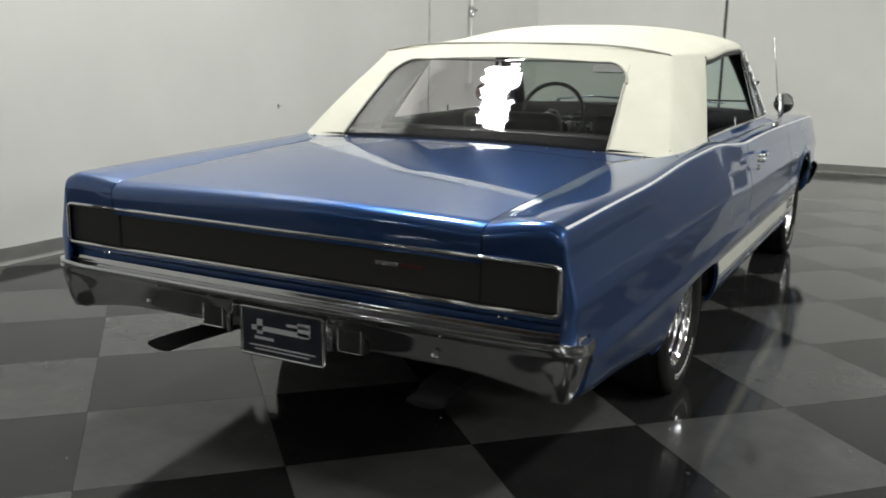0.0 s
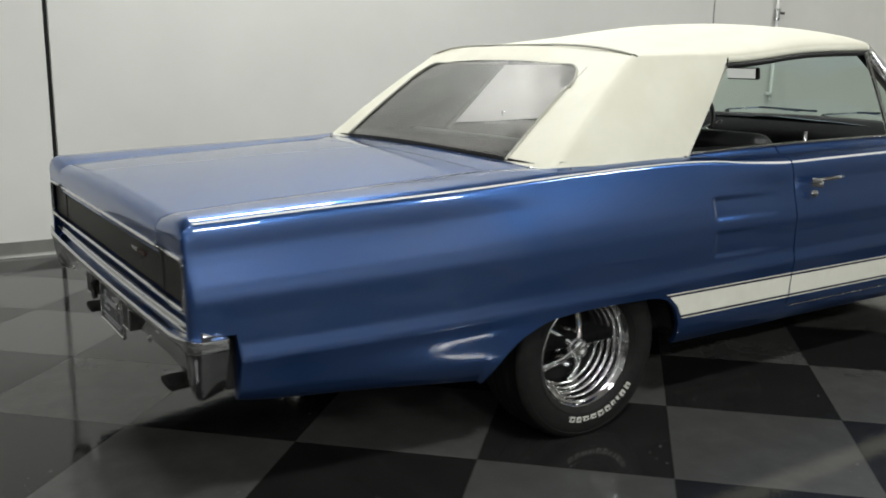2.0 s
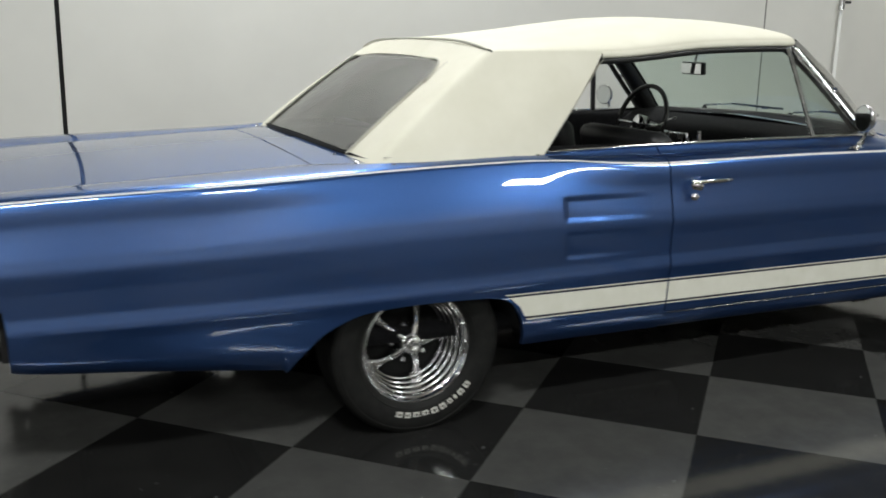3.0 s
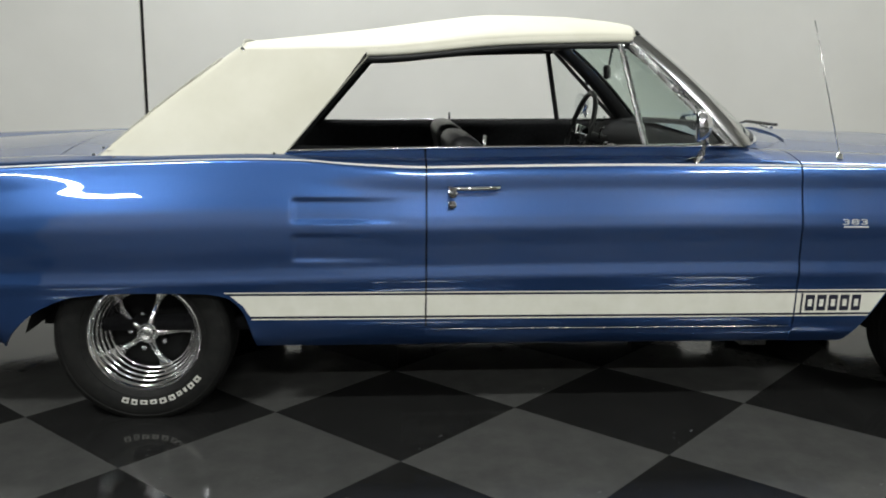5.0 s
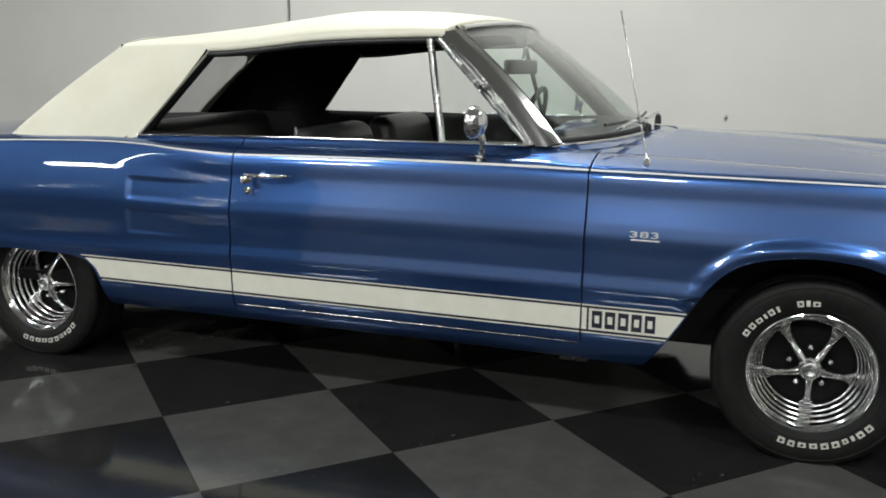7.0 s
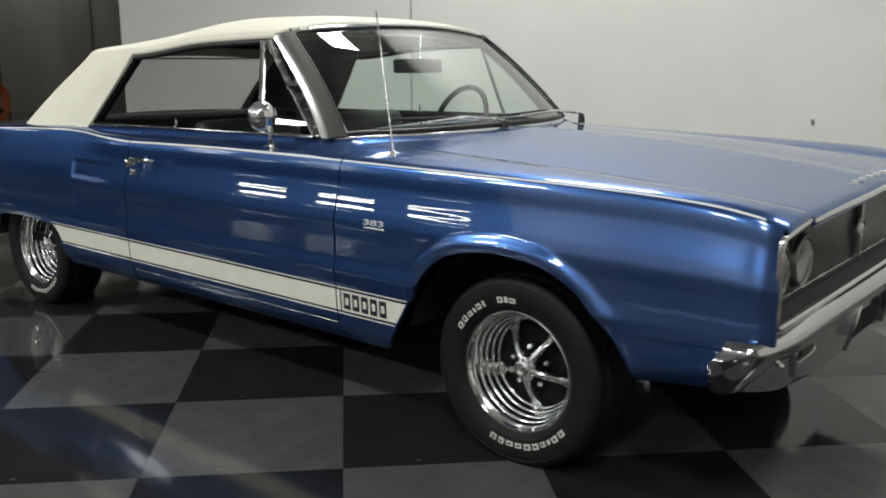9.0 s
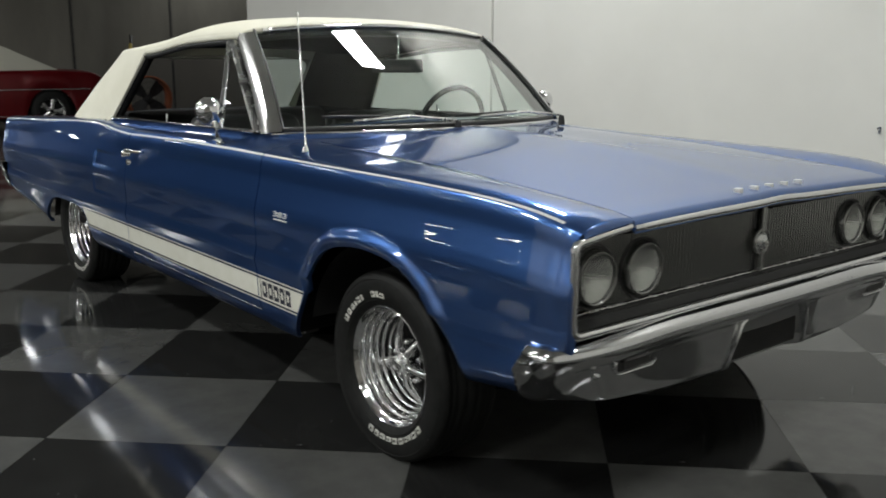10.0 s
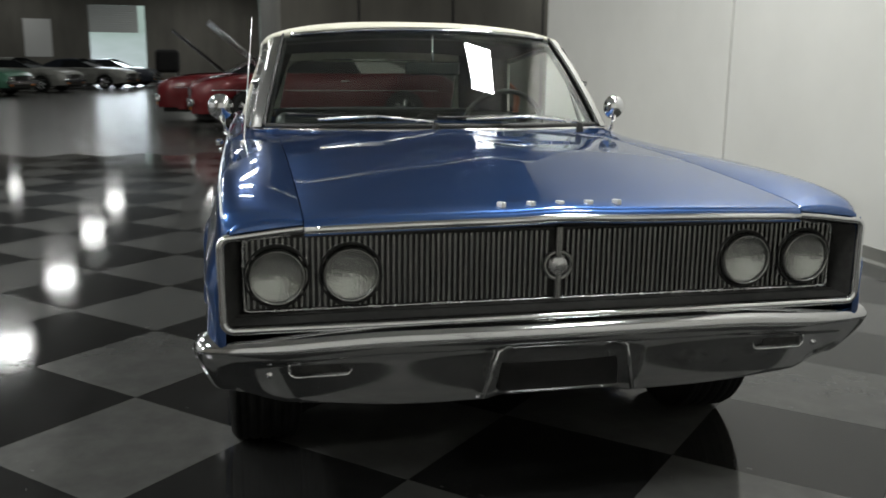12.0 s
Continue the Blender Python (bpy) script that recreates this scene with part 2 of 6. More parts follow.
def sharp(ob, angle=35):
    """Marks edges over an angle as sharp, so that flat faces stay flat."""
    bm = bmesh.new()
    bm.from_mesh(ob.data)
    for e in bm.edges:
        e.smooth = len(e.link_faces) < 2 or e.calc_face_angle(0) < radians(angle)
    bm.to_mesh(ob.data)
    bm.free()
    return ob


def steps(a, b, n):
    return [a + (b - a) * i / (n - 1) for i in range(n)]


# ---- the hall ----
M["wall"] = material("painted_wall", (0.74, 0.73, 0.69), 0.62)
vary(M["wall"], 0.9, (0.70, 0.69, 0.65), (0.765, 0.755, 0.715))
bump(M["wall"], 90, 0.12, 0.002)
M["base"] = material("grey_vinyl_base", (0.20, 0.20, 0.18), 0.38)
vary(M["base"], 8, (0.17, 0.17, 0.155), (0.23, 0.225, 0.205))
M["concrete"] = material("bare_concrete_wall", (0.22, 0.21, 0.18), 0.8)
vary(M["concrete"], 0.8, (0.095, 0.089, 0.076), (0.165, 0.155, 0.132), 6, stretch=(1, 1, 0.3))
bump(M["concrete"], 30, 0.3, 0.004)
M["polished"] = material("polished_concrete", (0.14, 0.14, 0.125), 0.16)
vary(M["polished"], 1.5, (0.032, 0.032, 0.030), (0.058, 0.056, 0.051), 6)
vary(M["polished"], 3, 0.20, 0.27, 3, "Roughness")
M["ceiling"] = material("ceiling_paint", (0.51, 0.51, 0.49), 0.9)
vary(M["ceiling"], 1.2, (0.46, 0.46, 0.445), (0.56, 0.56, 0.54))
M["housing"] = material("lamp_housing", (0.6, 0.6, 0.58), 0.5)
M["gap"] = material("seam_shadow_gap", (0.02, 0.02, 0.02), 0.9)


def tile_material(name, dark, light, rough):
    m = material(name, dark, rough[0], spec=0.22)
    vary(m, 7, dark, light, 8)
    nz = vary(m, 9, rough[0], rough[1], 6, "Roughness")
    bump(m, 24, 0.12, 0.002, 5)
    # pale scuffs, and a slight change of shade from tile to tile
    ramp = next(l.from_node for l in m.node_tree.links if l.to_socket == bsdf(m).inputs["Base Color"])
    info = m.node_tree.nodes.new("ShaderNodeObjectInfo")
    mr = m.node_tree.nodes.new("ShaderNodeMapRange")
    mr.inputs["To Min"].default_value, mr.inputs["To Max"].default_value = 0.86, 1.12
    link(m, info.outputs["Random"], mr.inputs["Value"])
    mul = m.node_tree.nodes.new("ShaderNodeMix")
    mul.data_type, mul.blend_type = "RGBA", "MULTIPLY"
    mul.inputs["Factor"].default_value = 1.0
    link(m, ramp.outputs["Color"], mul.inputs["A"])
    link(m, mr.outputs["Result"], mul.inputs["B"])
    tc = m.node_tree.nodes.new("ShaderNodeTexCoord")
    vo = m.node_tree.nodes.new("ShaderNodeTexNoise")
    vo.inputs["Scale"].default_value, vo.inputs["Detail"].default_value = 22.0, 10.0
    vo.inputs["Roughness"].default_value = 0.75
    link(m, tc.outputs["Object"], vo.inputs["Vector"])
    r2 = m.node_tree.nodes.new("ShaderNodeValToRGB")
    r2.color_ramp.elements[0].position, r2.color_ramp.elements[1].position = 0.64, 0.73
    link(m, vo.outputs["Fac"], r2.inputs["Fac"])
    scuff = m.node_tree.nodes.new("ShaderNodeMix")
    scuff.data_type = "RGBA"
    scuff.inputs["B"].default_value = (0.17, 0.17, 0.165, 1)
    link(m, r2.outputs["Color"], scuff.inputs["Factor"])
    link(m, mul.outputs["Result"], scuff.inputs["A"])
    # small pale flecks of dust and chips, in loose drifts
    vr = node(m, "ShaderNodeTexVoronoi", Scale=30.0)
    link(m, tc.outputs["Object"], vr.inputs["Vector"])
    dots = m.node_tree.nodes.new("ShaderNodeMapRange")
    for key, value in (("From Min", 0.09), ("From Max", 0.19), ("To Min", 1.0), ("To Max", 0.0)):
        dots.inputs[key].default_value = value
    link(m, vr.outputs["Distance"], dots.inputs["Value"])
    drift = node(m, "ShaderNodeTexNoise", Scale=5.0, Detail=6.0, Roughness=0.7)
    link(m, tc.outputs["Object"], drift.inputs["Vector"])
    where = m.node_tree.nodes.new("ShaderNodeMapRange")
    where.inputs["From Min"].default_value, where.inputs["From Max"].default_value = 0.55, 0.68
    link(m, drift.outputs["Fac"], where.inputs["Value"])
    both = m.node_tree.nodes.new("ShaderNodeMath")
    both.operation = "MULTIPLY"
    link(m, dots.outputs["Result"], both.inputs[0])
    link(m, where.outputs["Result"], both.inputs[1])
    fleck = m.node_tree.nodes.new("ShaderNodeMix")
    fleck.data_type = "RGBA"
    fleck.inputs["B"].default_value = (0.12, 0.12, 0.117, 1)
    link(m, both.outputs["Value"], fleck.inputs["Factor"])
    link(m, scuff.outputs["Result"], fleck.inputs["A"])
    link(m, fleck.outputs["Result"], bsdf(m).inputs["Base Color"])
    return m


M["tile_black"] = tile_material("black_floor_tile", (0.011, 0.011, 0.0108), (0.0175, 0.0175, 0.017), (0.05, 0.10))
M["tile_grey"] = tile_material("grey_floor_tile", (0.056, 0.056, 0.054), (0.080, 0.080, 0.076), (0.06, 0.11))

WALL_Y, WALL_X, WALL_END = 3.10, 8.05, -5.6
BAY_X, BAY_Y, BAY_END = -4.5, -11.8, -2.6
# grey of the unseen bay wall, set by how bright the flank reflects it
M["bay_grey"] = material("dull_grey_wall_paint", (0.30, 0.30, 0.29), 0.7)
vary(M["bay_grey"], 0.9, (0.27, 0.27, 0.26), (0.33, 0.33, 0.32))
floor = part("floor", box(-70, 24, -30, 30, -0.30, -0.006), "polished", None, "polished grey concrete floor slab of the hall", False)
tagged(floor, category="floor", kind="structure")
ceiling = part("ceiling", box(-70, 24, -30, 30, CEIL, CEIL + 0.2), "ceiling", None, "grey painted high ceiling", False)
tagged(ceiling, category="ceiling", kind="structure")


def wall(name, x0, x1, y0, y1, mat, label, z1=CEIL):
    ob = part(name, box(x0, x1, y0, y1, -0.006, z1), mat, None, label, False)
    return tagged(ob, category="wall", kind="structure")


# side wall in two panels with a dark joint at x = -0.94, and the front wall
wall("wall_north", -0.925, WALL_X + 0.25, WALL_Y, WALL_Y + 0.2, "wall", "smooth off-white painted wall with faint patches")
wall("wall_northwest", WALL_END, -0.955, WALL_Y, WALL_Y + 0.2, "wall", "smooth off-white painted wall beside a dark joint")
wall("wall_joint", -0.955, -0.925, WALL_Y + 0.04, WALL_Y + 0.2, "gap", "dark recessed joint between two wall panels")
wall("wall_east", WALL_X, WALL_X + 0.25, BAY_END, 0.655, "wall", "off-white painted end wall of the bay")
wall("wall_northeast", WALL_X, WALL_X + 0.25, 0.69, WALL_Y, "wall", "off-white painted end wall beside a dark joint")
wall("wall_joint_east", WALL_X + 0.04, WALL_X + 0.25, 0.655, 0.69, "gap", "dark recessed joint in the end wall")
# two unseen walls added to shape what the car's side reflects
wall("wall_bay", BAY_X, WALL_X + 0.25, BAY_Y - 0.2, BAY_Y, "bay_grey", "unseen light grey wall added to be reflected in the car's side")
wall("wall_bay_east", WALL_X, WALL_X + 0.25, BAY_Y, BAY_END, "concrete", "unseen plain concrete end wall added to darken the reflection in the car's side")
wall("wall_back", WALL_END, WALL_END + 0.2, WALL_Y + 0.2, 30, "wall", "off-white return of the painted wall")
wall("wall_concrete", -17.2, -17.0, 0.1, 30, "concrete", "bare grey concrete wall with vertical panel joints")
wall("wall_concrete_return", -46, -17.2, 0.1, 0.3, "concrete", "dark concrete wall along the far part of the hall")
wall("wall_far_east", 23.8, 24.0, -30, 30, "concrete", "plain dark wall closing the hall beyond the bay")
wall("wall_south", -70, 24, -30.2, -30, "concrete", "plain dark wall closing the hall")

def baseboard(name, x0, x1, y0, y1, inner, label):
    """A coved base: a thin upright strip with a small toe on the floor."""
    ob = part(name, box(x0, x1, y0, y1, 0.0, 0.10, 0.003), "base", None, label, False)
    tagged(ob, category="baseboard", kind="structure")
    return ob


baseboard("baseboard", WALL_END, WALL_X, WALL_Y - 0.008, WALL_Y, "y", "grey vinyl cove base along the painted wall")
baseboard("baseboard_east", WALL_X - 0.008, WALL_X, BAY_Y, WALL_Y, "x", "grey vinyl cove base along the end wall")

# toe of the cove base, a thin rounded fillet
for nm, rows in (("baseboard_toe", [[(x, WALL_Y - 0.008 - dy, z) for dy, z in ((0, 0.02), (0.004, 0.009), (0.016, 0.001))] for x in (WALL_END, WALL_X - 0.02)]),
                 ("baseboard_toe_east", [[(WALL_X - 0.008 - dx, y, z) for dx, z in ((0, 0.02), (0.004, 0.009), (0.016, 0.001))] for y in (BAY_Y, WALL_Y - 0.02)])):
    tagged(part(nm, grid(rows), "base", None, "curved toe of the grey vinyl base"), category="baseboard", kind="structure")

# wall socket plate and a pipe with a clamp high on the wall
def wall_hook():
    ob = empty("wall_hook", (2.57, WALL_Y, 0.82), label="small metal hook screwed to the painted wall", category="hook")
    part("plate", box(-0.009, 0.009, -0.004, 0.0, -0.012, 0.028, 0.002), "chrome_dull", ob)
    part("hook", tube([(0, -0.003, 0.012), (0, -0.025, 0.010), (0, -0.034, 0.016), (0, -0.033, 0.026)], 0.0045), "chrome_dull", ob)


wall_hook()


def service_pipe():
    ob = empty("service_pipe", (5.98, WALL_Y, 0.9), label="slim grey upright pipe with a valve fixed to the wall", category="pipe")
    part("pipe", tube([(0, -0.05, 0.0), (0, -0.05, CEIL - 0.92)], 0.016, 12), "housing", ob)
    part("valve", tube([(0, -0.05, 0.80), (0, -0.05, 0.92)], 0.028, 12), "chrome_dull", ob)
    part("lever", box(0.02, 0.10, -0.07, -0.055, 0.86, 0.885, 0.004), "black", ob)
    for z in (0.05, 1.6, 3.2):
        part("clamp", box(-0.03, 0.03, -0.07, 0.0, z, z + 0.03, 0.004), "housing", ob)


service_pipe()
tagged(part("wall_seam", box(5.085, 5.097, WALL_Y - 0.003, WALL_Y, 0.10, CEIL - 0.001), "base", None, "thin grey strip covering a joint of the wall", False), category="trim", kind="structure")
for y in (2.0, 4.4, 6.8, 9.2):
    tagged(part("panel_joint", box(-17.0, -16.988, y, y + 0.05, 0.0, CEIL - 0.001), "gap", None, "vertical joint in the concrete wall", False), category="trim", kind="structure")


# ---- ceiling lamps ----
def ceiling_lamp(x, y, watts, long, wide):
    ob = empty("ceiling_lamp", (x, y, CEIL), label="flat rectangular white ceiling light panel, switched on", category="ceiling light", group="ceiling lights")
    part("housing", box(-long / 2 - 0.03, long / 2 + 0.03, -wide / 2 - 0.03, wide / 2 + 0.03, -0.09, -0.03, 0.01), "housing", ob)
    for sx in (-0.45, 0.45):
        part("hanger", box(sx - 0.01, sx + 0.01, -0.01, 0.01, -0.03, 0.0), "housing", ob)
    data = bpy.data.lights.new("panel_light", "AREA")
    data.shape, data.size, data.size_y = "RECTANGLE", long, wide
    data.energy, data.color = watts, (0.945, 0.97, 0.947)
    lamp = new("panel_light", data)
    lamp.parent = ob
    lamp.location = (0, 0, -0.095)


for row in LAMPS:
    ceiling_lamp(*row)

# ---- the car: shape curves ----
AXLE_F, HUB_Z = 2.972, 0.292
DOOR_R, DOOR_F = 0.965, 2.262
plan = curve((-1.37, 0.919), (-1.2, 0.923), (-0.8, 0.928), (-0.3, 0.932), (0.6, 0.935), (1.6, 0.937), (2.6, 0.938), (3.2, 0.933), (3.5, 0.926), (3.66, 0.920), (3.712, 0.912), (3.742, 0.898))
crease_z = curve((-1.38, 0.832), (-1.0, 0.848), (-0.5, 0.866), (-0.1, 0.884), (0.2, 0.895), (0.4, 0.899), (0.55, 0.896), (0.75, 0.881), (0.95, 0.872), (1.2, 0.877), (1.7, 0.884), (2.3, 0.885), (3.0, 0.883), (3.35, 0.877), (3.55, 0.866), (3.68, 0.847), (3.75, 0.822))
line_z = curve((-1.3, 0.49), (-0.6, 0.485), (0.0, 0.488), (0.5, 0.498), (1.0, 0.51), (2.0, 0.52), (2.6, 0.52), (3.4, 0.545), (3.75, 0.55))
bottom = curve((-1.26, 0.376), (-1.24, 0.372), (-1.2, 0.365), (-0.9, 0.335), (-0.52, 0.29), (-0.44, 0.28))
rocker = 0.265
arch_r = curve((-0.455, 0.265), (-0.43, 0.305), (-0.39, 0.352), (-0.31, 0.412), (-0.19, 0.453), (0.0, 0.464), (0.22, 0.460), (0.29, 0.447), (0.335, 0.415), (0.365, 0.355), (0.385, 0.265))
arch_f = curve((2.465, 0.265), (2.515, 0.335), (2.562, 0.405), (2.602, 0.470), (2.650, 0.550), (2.695, 0.600), (2.75, 0.635), (2.83, 0.659), (2.95, 0.671), (3.07, 0.660), (3.17, 0.625), (3.25, 0.565), (3.31, 0.49), (3.35, 0.42), (3.375, 0.37))
nose_bottom = curve((3.375, 0.37), (3.5, 0.385), (3.625, 0.405), (3.665, 0.53), (3.75, 0.55))
offset = curve((-0.26, -0.075), (-0.20, -0.034), (-0.15, -0.020), (-0.05, -0.013), (-0.035, -0.0110), (-0.015, -0.0070), (0.0, -0.0046), (0.02, -0.0052), (0.07, -0.0088), (0.14, -0.0130), (0.30, -0.013), (0.45, -0.0098), (0.55, -0.0158), (0.65, -0.0247), (0.75, -0.0336), (0.83, -0.0394), (0.89, -0.0415), (0.93, -0.0435), (0.965, -0.0462), (1.0, -0.0505))
hip_offset = curve((0.0, -0.0040), (0.02, -0.0045), (0.07, -0.0080), (0.14, -0.0110), (0.30, -0.008), (0.45, -0.0105), (0.58, -0.0190), (0.70, -0.0318), (0.82, -0.0468), (0.92, -0.0600), (1.0, -0.0715))


def ease(x, a, b):
    t = max(0.0, min(1.0, (x - a) / (b - a)))
    return t * t * (3 - 2 * t)


def hip(x):
    """How much of the swelling over the rear wheel shows at a length."""
    return ease(x, -0.75, -0.05) * (1 - ease(x, 0.42, 0.92))


def flank(k, x):
    h = hip(x)
    d = offset(k)
    if k > 0 and h > 0:
        d += (hip_offset(k) - d) * h
    if -0.05 < k < 0.14:
        # the ridge of the lower line fades towards the nose
        d -= (d + 0.011) * 0.75 * ease(x, 3.22, 3.45)
    if k < 0:
        # the lower quarter behind the wheel tucks in
        rear = 1 - ease(x, -0.95, -0.45)
        d = d * (1 - 0.2 * rear) - 0.07 * max(0.0, -k - 0.04) * rear
    return d


def z_low(x):
    if x < -1.252:
        return 0.56
    if x < -0.455:
        return bottom(x)
    if x < 0.385:
        return arch_r(x)
    if x < 2.465:
        return rocker
    return arch_f(x) if x < 3.375 else nose_bottom(x)


ARCH = [(2.465 + 0.91 * i / 80, arch_f(2.465 + 0.91 * i / 80)) for i in range(81)]


def side_y(x, z):
    """Half width of the body at a length and a height below the crease."""
    zc, zl = crease_z(x), line_z(x)
    if z >= zl:
        d = flank((z - zl) / (zc - zl), x)
    else:
        d = flank((z - zl) * 0.26 / (zl - (rocker - 0.02) if -0.455 < x < 2.6 else zl - z_low(x) + 0.02), x)
    y = plan(x) + d
    if 2.4 < x < 3.5 and z < 0.80:
        # rolled lip round the front wheel opening
        dist = min(math.hypot(x - a, z - b) for a, b in ARCH)
        if dist < 0.06:
            fade = ease(z, 0.46, 0.62)
            y += 0.014 * fade * math.sin(math.pi * (dist / 0.06 + 0.30) / 1.30) ** 2
    if 0.50 < x < 0.90 and 0.54 < z < 0.80:
        # two shallow dummy vents
        for z0, z1 in ((0.695, 0.785), (0.565, 0.668)):
            fade = min(1, max(0, (x - 0.515) / 0.012)) * min(1, max(0, (0.88 - x) / 0.28)) * ease(z, z0, z0 + 0.018) * (1 - ease(z, z1 - 0.018, z1))
            y -= (0.0075 if z0 > 0.6 else 0.005) * fade
    return y


inner_y = curve((-1.38, 0.655), (-0.36, 0.655), (-0.26, 0.68), (-0.10, 0.785), (0.0, 0.80), (1.9, 0.80), (2.06, 0.78), (2.2, 0.70), (2.3, 0.675), (3.0, 0.672), (3.75, 0.672))
inner_z = curve((-1.375, 0.833), (-1.2, 0.846), (-0.8, 0.868), (-0.3, 0.896), (0.0, 0.905), (0.5, 0.922), (1.0, 0.936), (1.7, 0.945), (2.05, 0.948), (2.2, 0.935), (2.6, 0.921), (3.0, 0.907), (3.4, 0.882), (3.6, 0.866), (3.70, 0.856), (3.75, 0.846))


def centre_z(x, y):
    """Height of the hood and deck between the shoulders."""
    yi, k = inner_y(x), abs(y) / inner_y(x)
    rise = 0.013 + 0.013 * ease(x, -1.4, -0.6) if x < 1 else 0.032 * min(1, max(0.3, (3.9 - x) / 0.9))
    ridge = 0.005 * math.exp(-(y / 0.10) ** 2) if x > 1 else 0
    return inner_z(x) + rise * (1 - k * k) + ridge


def side_column(x, zs):
    low, zc = z_low(x), crease_z(x)
    col = []
    for k in zs:
        z = zc + (rocker - zc) * k
        z = max(z, low)
        col.append((x, side_y(x, z), z))
    return col


# the rounded edge over the crease: way in and way up
ROUND = ((0.0022, 0.0040), (0.0050, 0.0085), (0.0088, 0.0130), (0.0135, 0.0175), (0.0190, 0.0218), (0.0255, 0.0258), (0.0335, 0.0296), (0.0430, 0.0328))


def round_scale(x):
    return max(0.62, min(1.0, (inner_z(x) - crease_z(x)) / 0.060))


def tail_drop(x):
    """How far the rolled rear edge of the deck falls."""
    k = max(0.0, min(1.0, (-1.325 - x) / 0.052))
    return 0.038 * (1 - math.sqrt(1 - k * k))


def shoulder(x, n=9):
    """From just under the crease over its rounded edge to the inner seam."""
    yc, zc = plan(x) + flank(1.0, x), crease_z(x)
    yi, zi = inner_y(x), inner_z(x)
    pts = [(x, yc - dy, zc + dz * round_scale(x)) for dy, dz in ROUND]
    y0, z0 = pts[-1][1], pts[-1][2]
    cab = max(0.0, min(1.0, (x + 0.1) / 0.5)) * max(0.0, min(1.0, (2.15 - x) / 0.2))
    for i in range(1, n + 1):
        t = i / n
        z = z0 + (zi - z0) * t + (0.006 * (1 - cab) - 0.010 * cab) * math.sin(math.pi * t)
        pts.append((x, y0 + (yi - y0) * t, z - tail_drop(x) * ease(t, 0, 0.6)))
    return pts


K_FINE = sorted({round(i / 100, 4) for i in range(101)} | {0.025, 0.045})
K_SIDE = sorted({round(i / 120, 4) for i in range(121)})


def mirror(pts, s):
    return [(p[0], p[1] * s, p[2]) for p in pts]


def stations(a, b, fine, coarse=0.03, near=()):
    xs, x = [a], a
    while x < b - 1e-6:
        step = fine if any(abs(x - n) < w for n, w in near) else coarse
        x = min(b, x + step)
        xs.append(x)
    return xs


def body_panel(name, x0, x1, s, parent, near, low=None, label="", levels=K_SIDE):
    rows = []
    for x in stations(x0, x1, 0.009, 0.03, near):
        col = side_column(x, levels)
        if low is not None:
            col = [(a, side_y(a, max(c, low)), max(c, low)) for a, b, c in col]
        rows.append(mirror(shoulder(x)[::-1] + col, s))
    bm = grid(rows, flip=s > 0)
    flange(bm, 0.016, lambda co: Vector((-1, -s * 0.2, 0)) if co.x > 3.735 else Vector((0, -s, 0)) if abs(co.y) > 0.84 and co.z < 0.86 else Vector((0, -s * 0.3, -1)))
    return sharp(part(name, bm, "paint", parent, label), 50)


car = empty("convertible_car", (0, 0, 0), label="metallic blue two-door convertible with cream vinyl top and white side stripe", category="car")
GAP = 0.006
LENS = 0.866
for s in (-1, 1):
    body_panel("quarter_panel", -1.345, DOOR_R - GAP / 2, s, car, [(-0.42, 0.09), (0.31, 0.12), (0.6, 0.3), (-1.27, 0.12)])
    body_panel("door", DOOR_R + GAP / 2, DOOR_F - GAP / 2, s, car, [], 0.337)
    body_panel("front_fender", DOOR_F + GAP / 2, 3.742, s, car, [(2.66, 0.30), (3.28, 0.30), (3.69, 0.09)], levels=K_FINE)
    rows = []
    for x in steps(DOOR_R - 0.03, DOOR_F + 0.03, 12):
        rows.append(mirror([(x, side_y(x, z) - 0.003 - (0.006 if z > 0.32 else 0), z) for z in (0.337, 0.330, 0.31, 0.29, 0.275, rocker)] + [(x, 0.80, rocker)], s))
    part("rocker_panel", grid(rows, flip=s > 0), "paint", car)
    part("rocker_lip", tube([(x, s * (side_y(x, 0.33) - 0.002), 0.3290) for x in steps(DOOR_R + 0.02, DOOR_F - 0.01, 12)], 0.0016, 6), "bright_trim", car)

# dark backing behind the panel seams
for s in (-1, 1):
    for xs, zb in ((DOOR_R, 0.28), (DOOR_F, 0.28)):
        rows = [[(x, s * (side_y(x, z) - 0.018), z) for z in steps(zb, crease_z(x) - 0.01, 14)] + [(x, s * (p[1] - 0.020), p[2] - 0.018) for p in shoulder(x)] for x in (xs - 0.03, xs + 0.03)]
        part("seam_backing", grid(rows, flip=s < 0), "lining", car)
    rows = [[(x, s * (side_y(x, 0.337) - 0.016), 0.32), (x, s * (side_y(x, 0.36) - 0.016), 0.36)] for x in steps(DOOR_R, DOOR_F, 8)]
    part("seam_backing", grid(rows, flip=s < 0), "lining", car)

# hood, deck lid and the panel under the top
NY = 41


